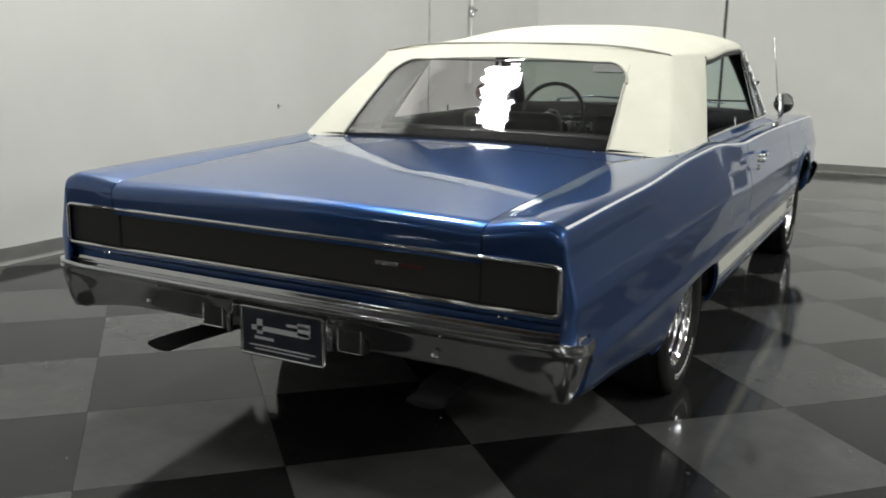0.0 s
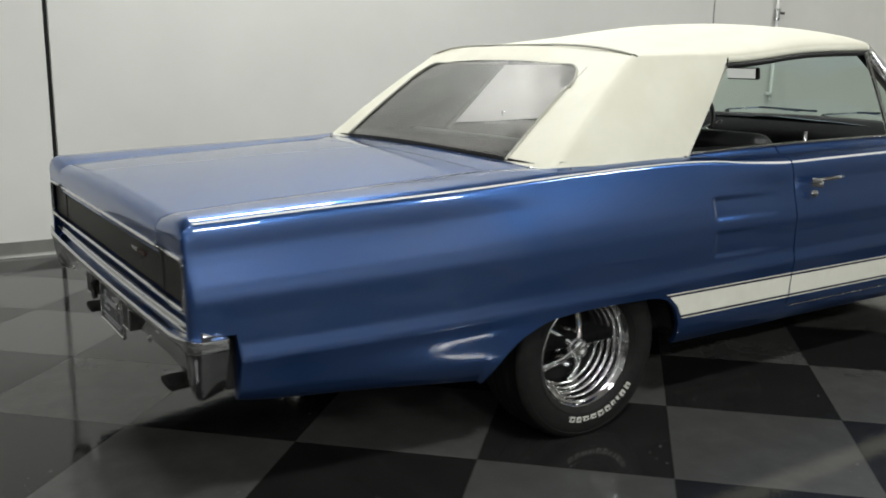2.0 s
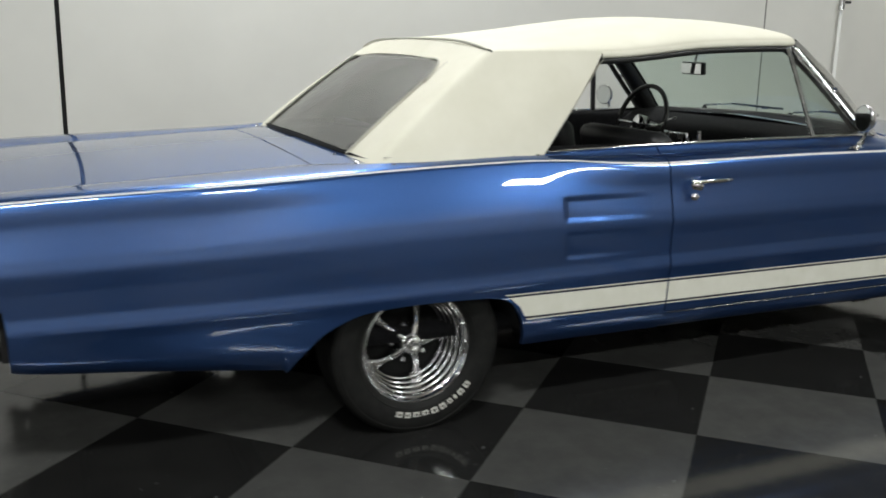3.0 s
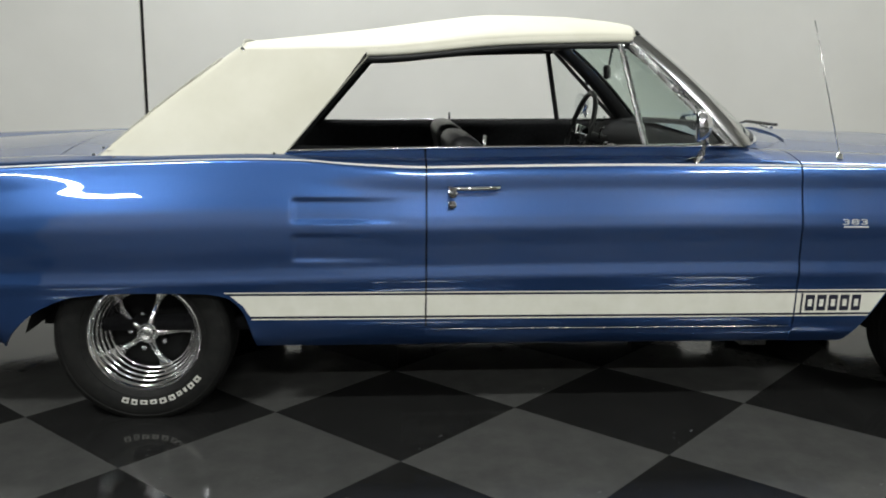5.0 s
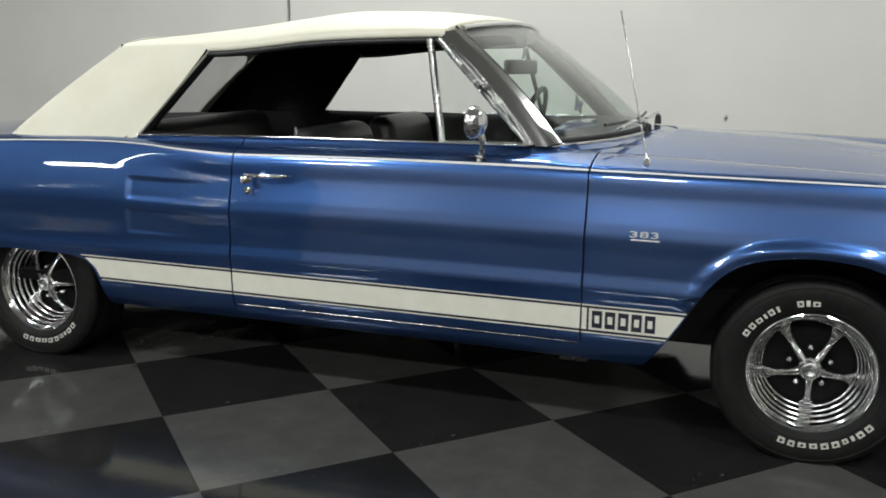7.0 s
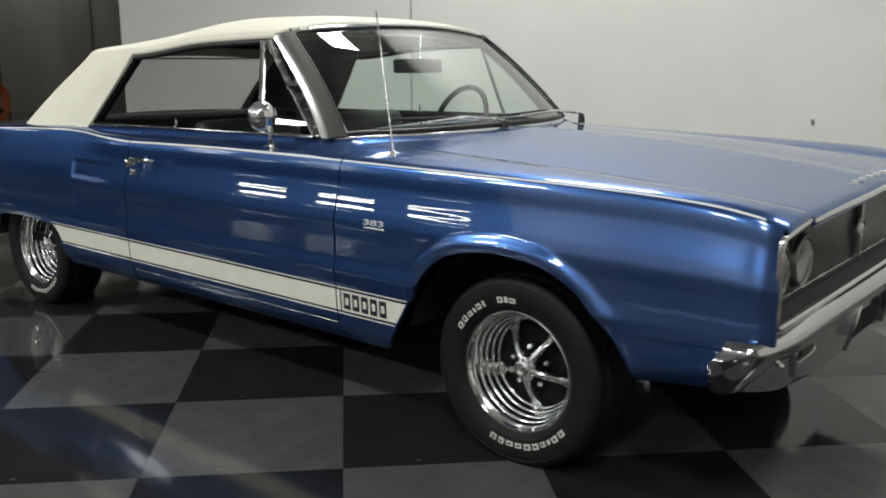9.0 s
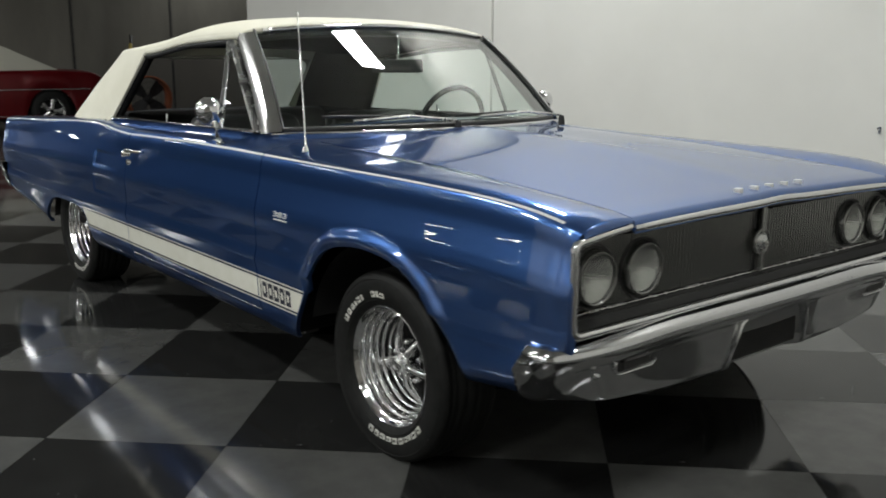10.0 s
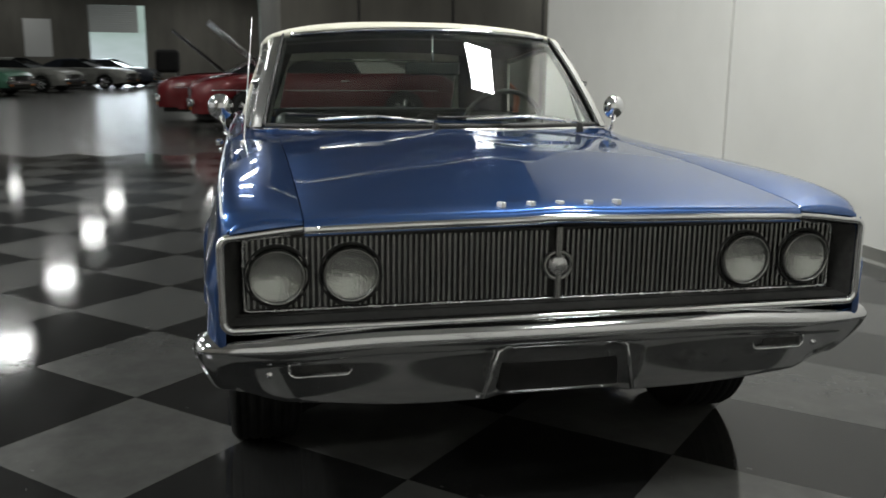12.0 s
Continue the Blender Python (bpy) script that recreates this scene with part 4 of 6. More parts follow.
C, AX = Vector((1.765, 0.39, 0.91)), Vector((-0.96, 0, 0.28)).normalized()
UPW = Vector((0.28, 0, 0.96)).normalized()
rim_pts = [C + Vector((0, 1, 0)) * 0.198 * math.cos(t) + UPW * 0.198 * math.sin(t) for t in [2 * math.pi * i / 40 for i in range(40)]]
steering = part("steering_wheel", tube(rim_pts, 0.0125, 10, closed=True), "black", car, "black thin-rimmed steering wheel with chrome spokes")
for deg in (0, 180, 270):
    d = Vector((0, 1, 0)) * math.cos(radians(deg)) + UPW * math.sin(radians(deg))
    part("spoke", tube([C + d * 0.03 - AX * 0.02, C + d * 0.11 - AX * 0.012, C + d * 0.192], 0.009, 8, squash=(0.012, 0.006)), "chrome", steering)
part("horn_button", tube([C - AX * 0.03, C + AX * 0.012, C + AX * 0.02], 0.042, 18), "chrome", steering)
part("column", tube([C - AX * 0.03, C - AX * 0.25], 0.026, 12), "black", steering)
part("shift_lever", tube([C - AX * 0.10, C - AX * 0.07 + Vector((0, -0.16, 0.05)), C - AX * 0.07 + Vector((0, -0.20, 0.06))], 0.006, 8), "chrome", steering)
rv = part("rear_view_mirror", box(-0.012, 0.012, -0.125, 0.125, -0.030, 0.030, 0.010, segments=3), "black", car, "oblong rear view mirror on a thin stem")
rv.location, rv.rotation_euler = (1.80, 0.045, 1.200), (0, radians(-4), radians(-16))
part("mirror_pane", box(-0.0145, -0.0125, -0.117, 0.117, -0.024, 0.024), "mirror", rv, smooth=False)
part("stem", tube([(0.01, 0, 0.03), (0.03, 0, 0.12), (0.02, 0, 0.145)], 0.006, 8), "chrome", rv)

# ---- the car: side trim ----
sides = {}
for ob in car.children:
    if ob.name.split(".")[0] in ("quarter_panel", "door", "front_fender"):
        s = -1 if sum(v.co.y for v in ob.data.vertices) < 0 else 1
        sides[ob.name.split(".")[0], s] = ob
arch_start = curve((0.36, 0.382), (0.38, 0.372), (0.42, 0.348), (0.445, 0.322), (0.455, 0.305), (0.475, 0.27))
arch_stop = curve((0.36, 2.527), (0.40, 2.553), (0.44, 2.578), (0.475, 2.599))


def band(name, mat, z0, z1, s, which, proud=0.0016, rows_n=3):
    lo, hi = {"quarter_panel": (None, DOOR_R - 0.003), "door": (DOOR_R + 0.003, DOOR_F - 0.003), "front_fender": (DOOR_F + 0.003, None)}[which]
    rows = []
    for t in steps(0, 1, 40):
        row = []
        for z in steps(z0, z1, rows_n):
            a = lo if lo is not None else arch_start(z)
            b = hi if hi is not None else arch_stop(z)
            x = a + (b - a) * t
            row.append((x, s * (side_y(x, z) + proud), z))
        rows.append(row)
    return part(name, grid(rows, flip=s < 0), mat, sides[which, s])


for s in (-1, 1):
    for which in ("quarter_panel", "door", "front_fender"):
        band("white_stripe", "paint_white", 0.380, 0.453, s, which)
        for z0, z1 in ((0.4535, 0.4605), (0.3725, 0.3795)):
            band("dark_line", "paint_dark", z0, z1, s, which)
        for z0, z1 in ((0.461, 0.4655), (0.3675, 0.372)):
            band("white_line", "paint_white", z0, z1, s, which)
        # thin pinstripe on the crease
        x0, x1 = {"quarter_panel": (-1.345, DOOR_R - 0.003), "door": (DOOR_R + 0.003, DOOR_F - 0.003), "front_fender": (DOOR_F + 0.003, 3.70)}[which]
        rows = [[(x, s * (plan(x) + flank(1.0, x) + dy), crease_z(x) + dz) for dy, dz in ((-0.0026, 0.0066 * round_scale(x) + 0.0006), (-0.0054, 0.0105 * round_scale(x) + 0.0008), (-0.0082, 0.0138 * round_scale(x) + 0.0009))] for x in steps(x0, x1, 110)]
        part("pinstripe", grid(rows, flip=s < 0), "pin", sides[which, s], "thin silver-white pinstripe")
    # plain blocks where the maker's name stands in the stripe
    for k in range(5):
        x = 2.298 + 0.042 * k if s < 0 else 2.298 + 0.042 * k
        for (a, b, z0, z1), mt, pr in (((0, 0.033, 0.388, 0.446), "paint_dark", 0.0024), ((0.009, 0.024, 0.404, 0.430), "paint_white", 0.0032)):
            rows = [[(xx, s * (side_y(xx, z) + pr), z) for z in (z0, z1)] for xx in (x + a, x + b)]
            part("emblem_block", grid(rows, flip=s < 0), mt, sides["front_fender", s])
    for z0, z1 in ((0.380, 0.453),):
        rows = [[(xx, s * (side_y(xx, z) + 0.0024), z) for z in (z0, z1)] for xx in (2.281, 2.288)]
        part("emblem_edge", grid(rows, flip=s < 0), "paint_dark", sides["front_fender", s])
    # door handle with push button, and lock
    part("door_handle", tube([(1.040, s * 0.925, 0.818), (1.048, s * 0.948, 0.819), (1.075, s * 0.953, 0.820), (1.16, s * 0.951, 0.821), (1.205, s * 0.942, 0.821), (1.210, s * 0.915, 0.821)], 0.008, 10, squash=(0.005, 0.0075)), "chrome", sides["door", s], "chrome pull handle with push button")
    part("button", tube([(1.050, s * 0.925, 0.803), (1.050, s * 0.957, 0.803)], 0.014, 14), "chrome", sides["door", s])
    part("lock", tube([(1.050, s * 0.925, 0.763), (1.050, s * 0.938, 0.763)], 0.013, 14), "chrome", sides["door", s])


def lettering(text, size, depth, parent, place, mat, name="lettering"):
    cu = bpy.data.curves.new("text", "FONT")
    cu.body, cu.size, cu.extrude, cu.align_x = text, size, depth, "LEFT"
    ob = bpy.data.objects.new("text", cu)
    me = bpy.data.meshes.new_from_object(ob)
    bpy.data.objects.remove(ob)
    me.materials.clear()
    me.materials.append(M[mat])
    made = new(name, me)
    made.parent = parent
    made.matrix_basis = place
    return made


for s in (-1, 1):
    f = sides["front_fender", s]
    y = side_y(2.45, 0.71) + 0.003
    face = Matrix.Translation((2.400 if s < 0 else 2.505, s * y, 0.696)) @ Euler((radians(90), 0, 0 if s < 0 else math.pi)).to_matrix().to_4x4() @ Matrix.Diagonal((1.50, 0.62, 1, 1))
    lettering("383", 0.043, 0.003, f, face, "badge", "engine_badge")
    part("badge_bar", box(2.408, 2.496, s * y - 0.004, s * y + 0.004, 0.685, 0.690, 0.001), "badge", f)

for s in (-1, 1):
    # door mirror on a stalk
    mr = empty("door_mirror", (0, 0, 0), label="round chrome door mirror on a curved stalk")
    mr.parent = car
    part("mirror_head", lathe([(0.0001, 0.040), (0.022, 0.037), (0.040, 0.026), (0.052, 0.008), (0.056, -0.006), (0.053, -0.010), (0.050, -0.008), (0.0001, -0.007)], 28, axis="x"), "chrome", mr).matrix_basis = pose(1.885, s * 0.905, 1.03, 0, 0, s * 14)
    part("mirror_pane", lathe([(0.0001, -0.0085), (0.0495, -0.0085)], 28, axis="x"), "mirror", mr).matrix_basis = pose(1.885, s * 0.905, 1.03, 0, 0, s * 14)
    part("stalk", tube([(1.89, s * 0.872, 0.905), (1.905, s * 0.885, 0.935), (1.91, s * 0.895, 0.975), (1.90, s * 0.905, 1.01)], 0.011, 10), "bright_trim", mr)
    part("foot", lathe([(0.0001, 0.012), (0.016, 0.011), (0.030, 0.006), (0.036, 0.0)], 20, axis="z"), "bright_trim", mr).matrix_basis = pose(1.885, s * 0.868, 0.905, s * 25, 0, 0)

ant = part("antenna", tube([(2.436, -0.810, 0.905), (2.424, -0.8052, 0.9537), (2.371, -0.7836, 1.1705), (2.318, -0.762, 1.388)], 0.0036, 8, taper=0.6), "bright_trim", car, "thin telescopic radio antenna")
part("antenna_base", lathe([(0.0001, 0.030), (0.009, 0.028), (0.012, 0.012), (0.022, 0.006), (0.027, 0.0)], 18, axis="z"), "bright_trim", ant).location = (2.430, -0.81, 0.902)

for y0, x0, y1, x1 in ((-0.50, 2.335, -0.06, 2.345), (0.10, 2.36, 0.56, 2.325)):
    wp = part("wiper", tube([(x0 - 0.035, y0 - 0.02, 1.000), (x0 - 0.012, (y0 + y1) / 2, 1.013), (x1, y1, 0.990)], 0.005, 8, squash=(0.009, 0.0055)), "bright_trim", car, "chrome wiper arm with black blade")
    part("pivot", lathe([(0.0001, 0.014), (0.010, 0.012), (0.014, 0.0), (0.016, -0.03)], 14, axis="z"), "black", wp).location = (x1 + 0.004, y1 + 0.008, 0.976)
    part("blade", tube([(2.308 - 0.10 * abs(y) ** 2, y, 1.006 + 0.02 * abs(y)) for y in steps(y0 - 0.14, y0 + 0.22, 8)], 0.006, 6), "black", wp)


# ---- the car: tail ----
def ring_frame(pts, r, parent, mat="chrome", name="frame", label="", squash=None):
    return part(name, tube(pts, r, 8, closed=True, squash=squash), mat, parent, label)


def rounded(y0, y1, z0, z1, r, x, n=5):
    """A rounded rectangle in a plane across the car."""
    out = []
    for cy, cz, a0 in ((y1 - r, z1 - r, 0), (y0 + r, z1 - r, 90), (y0 + r, z0 + r, 180), (y1 - r, z0 + r, 270)):
        for i in range(n + 1):
            a = radians(a0 + 90 * i / n)
            out.append((x, cy + r * math.cos(a), cz + r * math.sin(a)))
    return out


def moulding(path, wide, deep, x):
    """A flat rounded strip along (y, z) points in a plane across the car."""
    rows, n = [], len(path)
    for i, (y, z) in enumerate(path):
        a, b = path[max(0, i - 1)], path[min(n - 1, i + 1)]
        l = math.hypot(b[0] - a[0], b[1] - a[1])
        ny, nz = -(b[1] - a[1]) / l, (b[0] - a[0]) / l
        rows.append([(x + deep * o, y + ny * wide * w, z + nz * wide * w) for w, o in ((-1.0, -0.4), (-0.95, 0.35), (-0.6, 0.85), (0.0, 1.0), (0.6, 0.85), (0.95, 0.35), (1.0, -0.4))])
    return grid(rows)


def corner_arc(cy, cz, r, a0, a1, n=6):
    return [(cy + r * math.cos(radians(a)), cz + r * math.sin(radians(a))) for a in steps(a0, a1, n)]


# painted face round and under the lamp band
tail_face = part("tail_panel", grid([[(x, y, z) for y in steps(-0.878, 0.878, 5)] for x, z in ((-1.368, 0.622), (-1.366, 0.611), (-1.361, 0.602), (-1.352, 0.594), (-1.338, 0.588), (-1.318, 0.584), (-1.31, 0.575), (-1.31, 0.45))], flip=True), "paint", car)
for s in (-1, 1):
    rows = [[(x, s * y, z) for y in (0.6555, 0.75, LENS + 0.004)] for x, z in ((-1.3772, 0.800), (-1.374, 0.775), (-1.370, 0.747))]
    part("tail_corner", grid(rows, flip=s < 0), "paint", car)
part("tail_backing", box(-1.345, -1.335, -LENS - 0.004, LENS + 0.004, 0.55, 0.80), "paint", car, smooth=False)
lamp = part("tail_lamp_band", box(-1.354, -1.346, -LENS, LENS, 0.622, 0.750), "grille", car, "dark ribbed tail lamp band framed in chrome", False)
rib_bm = box(-1.3585, -1.3535, -0.0022, 0.0022, 0.6285, 0.7435)
rib = part("rib", rib_bm, "grille_bar", lamp, smooth=False)
ribs = [y for y in steps(-LENS + 0.006, LENS - 0.006, 215)]
rib.location = (0, ribs[0], 0)
M["rib"] = material("dark_ribs", (0.064, 0.060, 0.053), 0.4, 0.3)
rib.data.materials[0] = M["rib"]
for y in ribs[1:]:
    if abs(abs(y) - 0.645) > 0.006:
        shared("rib", rib.data, lamp, Matrix.Translation((0, y, 0)))
for s in (-1, 1):
    end = [(-0.6435, 0.750), (-0.78, 0.750)] + corner_arc(-LENS + 0.018, 0.732, 0.018, 90, 180) + [(-LENS, 0.69)] + corner_arc(-LENS + 0.018, 0.640, 0.018, 180, 270) + [(-0.78, 0.622), (-0.6435, 0.622)]
    path = end if s < 0 else [(-y, z) for y, z in end[::-1]]
    part("end_moulding", tube([(-1.372, y, z) for y, z in path], 0.0065, 8), "chrome", lamp, "bright moulding round the end of the lamp band")
for z, nm in ((0.750, "upper_moulding"), (0.622, "lower_moulding")):
    part(nm, tube([(-1.372, y, z) for y in steps(-0.6415, 0.6415, 15)], 0.0065, 8), "chrome", lamp)
for y in (-0.645, 0.645):
    part("divider", box(-1.362, -1.352, y - 0.003, y + 0.003, 0.628, 0.744), "black", lamp, smooth=False)
part("tail_script", box(-1.365, -1.358, -0.40, -0.33, 0.690, 0.702, 0.001), "chrome_dull", lamp)
part("tail_script", box(-1.365, -1.358, -0.48, -0.405, 0.690, 0.702, 0.001), "red", lamp)
for y in (-0.72, -0.70, 0.70, 0.72):
    part("screw", lathe([(0.0001, -1.374), (0.005, -1.372)], 8, axis="x"), "chrome", tail_face).location = (0.012, y, 0.597)


def bumper_rows(path, section, bottom_at=None):
    """Sweeps a section of (out, z) along a plan path of (x, y), with the way out to the path's side."""
    rows, n = [], len(path)
    for i, (x, y) in enumerate(path):
        a, b = path[max(0, i - 1)], path[min(n - 1, i + 1)]
        dx, dy = b[0] - a[0], b[1] - a[1]
        l = math.hypot(dx, dy)
        nx, ny = dy / l, -dx / l
        rows.append([(x - nx * o, y - ny * o, z) for o, z in section(x, y)])
    return rows


# rear bumper
def soft(points, times=2):
    """Rounds the corners of a plan path or a section."""
    return [(p.x, p.y) for p in chaikin([Vector((a, b, 0)) for a, b in points], times)]


corner = soft([(-1.258, -0.930), (-1.318, -0.934), (-1.330, -0.928), (-1.347, -0.905), (-1.350, -0.865)])
rear_path = corner + [(-1.350 - 0.010 * (1 - (y / 0.84) ** 2), y) for y in steps(-0.84, 0.84, 43)] + [(x, -y) for x, y in corner[::-1]]


def rear_section(x, y):
    a = abs(y)
    end = ease(a, 0.80, 0.905)
    drop = ease(a, 0.55, 0.915) * 0.034 * (1 - 0.5 * ease(x, -1.32, -1.25))
    low = 0.425 - drop
    top = 0.572 + 0.004 * end
    bead = [(-0.034, top - 0.010), (-0.034, top + 0.002), (-0.030, top + 0.004), (-0.026, top + 0.001), (-0.025, top - 0.013), (-0.018, top - 0.016), (0.004, top - 0.016), (0.010 - 0.006 * end, top - 0.015), (0.015 - 0.010 * end, top - 0.020), (0.014 - 0.009 * end, top - 0.034), (0.006, top - 0.042)]
    return soft(bead + [(0.000 + 0.006 * end, top - 0.048), (-0.007 + 0.009 * end, top - 0.058), (-0.026 + 0.020 * end, low + 0.05), (-0.044 + 0.026 * end, low + 0.010), (-0.054 + 0.026 * end, low), (-0.075, low)], 2)


rows = bumper_rows(rear_path, rear_section)
for row, (x, y) in zip(rows, rear_path):
    # the ends lean in towards their lower point
    lean = 0.018 * ease(abs(y), 0.70, 0.91)
    row[:] = [(p[0], p[1] - math.copysign(lean * max(0.0, (0.535 - p[2]) / 0.13), y), p[2]) for p in row]
    # shallow pocket for the plate
    if abs(y) < 0.185:
        row[:] = [(p[0] + 0.030 * ease(-p[2], -0.532, -0.520), p[1], p[2]) for p in row]
rb = part("rear_bumper", grid(rows), "bumper_chrome", car, "chrome rear bumper with plate recess")
# black box stands in for the shade between the body and the chrome
part("bumper_shelf", box(-1.327, -1.25, -0.88, 0.88, 0.50, 0.566, 0.004), "black", car, "black filler strip between body and bumper")
plate = part("licence_plate", box(-1.326, -1.320, -0.147, 0.147, 0.362, 0.499, 0.004), "plate", car, "dark navy dealer plate with white bars")
for y0, y1, z0, z1 in ((-0.11, 0.10, 0.435, 0.450), (-0.09, -0.07, 0.425, 0.470), (0.06, 0.105, 0.440, 0.478), (0.02, 0.10, 0.462, 0.470), (-0.10, -0.03, 0.408, 0.416), (-0.12, 0.12, 0.386, 0.390), (-0.10, 0.10, 0.375, 0.3785)):
    part("bar", box(-1.3285, -1.3255, -y1, -y0, z0, z1), "plate_white", plate, smooth=False)
ring_frame(rounded(-0.151, 0.151, 0.358, 0.503, 0.008, -1.325), 0.005, plate, name="plate_frame")
for s in (-1, 1):
    # chrome guards; their dark reflection is put into the near-black colour
    gd = part("bumper_guard", box(-1.340, -1.306, s * 0.250 - 0.045, s * 0.250 + 0.045, 0.424, 0.508, 0.004, segments=3), "grille", car, "bumper guard with a bright rim, coloured dark for its dark reflection")
    ring_frame(rounded(s * 0.250 - 0.038, s * 0.250 + 0.038, 0.425, 0.506, 0.004, -1.3405), 0.003, gd, name="guard_rim")
    part("plate_bracket", tube([(-1.33, s * 0.175, 0.505), (-1.345, s * 0.180, 0.48), (-1.34, s * 0.185, 0.42)], 0.010, 8), "chrome", rb)
    for y in (0.52,):
        part("bumper_bolt", lathe([(0.0001, -1.3645), (0.008, -1.3625), (0.011, -1.358)], 12, axis="x"), "chrome", rb).location = (0.019, s * y, 0.462)
    # exhaust: pipe with a flattened flared tip
    out, side = (-0.02, -0.07) if s < 0 else (-0.03, 0.0)
    ex = part("exhaust_tip", tube([(-0.95 + out, s * (0.50 + side), 0.300), (-1.14 + out, s * (0.510 + side), 0.306), (-1.18 + out, s * (0.525 + side), 0.302), (-1.262 + out, s * (0.53 + side), 0.300)], 0.03, 18, squash=(0.058, 0.017)), "under", car, "flattened rectangular exhaust tip")
    part("tip_bore", tube([(-1.2628 + out, s * (0.53 + side), 0.300), (-1.2636 + out, s * (0.53 + side), 0.300)], 0.02, 18, squash=(0.054, 0.015)), "under", ex)

# the tail stands a little further forward than the bumper
TUCK = 0.032
for ob in car.children:
    kind = ob.name.split(".")[0]
    if kind in ("deck_lid", "quarter_panel"):
        for piece in [ob] + [c for c in ob.children if c.name.split(".")[0] == "pinstripe"]:
            for v in piece.data.vertices:
                v.co.x += TUCK * ease(-v.co.x, 0.95, 1.34)
    elif kind in ("quarter_end", "quarter_edge", "tail_panel", "tail_corner", "tail_backing", "tail_lamp_band"):
        ob.location.x += TUCK

# ---- the car: nose ----
GX = 3.735
nose = part("grille", box(3.655, 3.672, -0.85, 0.85, 0.605, 0.81), "grille", car, "dark grille of fine upright bars framed in chrome", False)
bar_bm = box(-0.006, 0.006, -0.0032, 0.0032, -0.0915, 0.0875)
bar = part("grille_bar", bar_bm, "grille_bar", nose, smooth=False)
spots = [y for y in steps(-0.806, 0.806, 111) if abs(y) > 0.02 and not any(abs(abs(y) - c) < 0.052 for c in (0.735, 0.55))]
bar.location = (3.680, spots[0], 0.705)
for y in spots[1:]:
    shared("grille_bar", bar.data, nose, Matrix.Translation((3.680, y, 0.705)))
# short bars over and under the headlamps
for y in steps(-0.806, 0.806, 111):
    for c in (0.735, 0.55):
        if abs(abs(y) - c) < 0.052:
            r = math.sqrt(0.080 ** 2 - (abs(y) - c) ** 2)
            for z0, z1 in ((0.6135, 0.695 - r), (0.695 + r, 0.7925)):
                k = (z1 - z0) / 0.179
                shared("grille_bar", bar.data, nose, Matrix.Translation((3.680, y, z0 + 0.0915 * k)) @ Matrix.Diagonal((1, 1, k, 1)))
# walls of the grille opening
rows = [[(x, y, z) for y, z in ((-0.858, 0.588), (-0.858, 0.792), (-0.70, 0.822), (0.70, 0.822), (0.858, 0.792), (0.858, 0.588))] for x in (GX + 0.004,)] + [[(3.668, y, z) for y, z in ((-0.818, 0.606), (-0.818, 0.786), (-0.70, 0.796), (0.70, 0.796), (0.818, 0.786), (0.818, 0.606))]]
part("opening", grid(rows, closed=True, flip=True), "grille", nose, smooth=False)
half_ring = [(-0.672, 0.826), (-0.76, 0.817), (-0.82, 0.809)] + corner_arc(-0.846, 0.785, 0.022, 100, 180) + [(-0.868, 0.70)] + corner_arc(-0.842, 0.602, 0.026, 180, 270) + [(-0.6, 0.575), (-0.3, 0.575)]
ring_path = half_ring + [(0.0, 0.575)] + [(-y, z) for y, z in half_ring[::-1]]
part("surround", moulding(ring_path, 0.010, 0.010, GX + 0.010), "chrome", nose, "flat chrome moulding round the grille opening")
inner = [(-0.70, 0.799), (-0.802, 0.791)] + corner_arc(-0.804, 0.776, 0.012, 90, 180, 4) + [(-0.816, 0.70)] + corner_arc(-0.804, 0.619, 0.012, 180, 270, 4) + [(-0.4, 0.607)]
part("inner_moulding", moulding(inner + [(0.0, 0.607)] + [(-y, z) for y, z in inner[::-1]], 0.0035, 0.005, 3.684), "chrome_dull", nose)
part("hood_lip", tube([(GX + 0.016 + 0.004 * (1 - (y / 0.67) ** 2), y, centre_z(3.735, y) - 0.027) for y in steps(-0.668, 0.668, 25)], 0.010, 8, squash=(0.010, 0.0115)), "chrome", nose, "chrome moulding along the hood edge")
rows = [[(x, y, z) for y in steps(-0.85, 0.85, 7)] for x, z in ((3.69, 0.603), (3.70, 0.598), (3.735, 0.586), (3.74, 0.582))]
part("lower_valance", grid(rows), "grille", nose)
part("centre_bar", box(3.680, 3.705, -0.009, 0.009, 0.606, 0.808, 0.004), "grille_bar", nose)
part("ornament", lathe([(0.049, 3.684), (0.050, 3.698), (0.046, 3.704), (0.039, 3.703), (0.036, 3.697)], 28, axis="x"), "grille_bar", nose, "round grille ornament").matrix_basis = Matrix.Translation((0, 0, 0.700)) @ Matrix.Diagonal((1, 0.86, 0.86, 1))
part("ornament_boss", lathe([(0.0001, 3.707), (0.018, 3.706), (0.027, 3.702), (0.029, 3.694)], 24, axis="x"), "chrome_dull", nose).location = (0, 0, 0.700)
part("ornament_well", lathe([(0.0001, 3.690), (0.040, 3.690)], 24, axis="x"), "black", nose).location = (0, 0, 0.700)
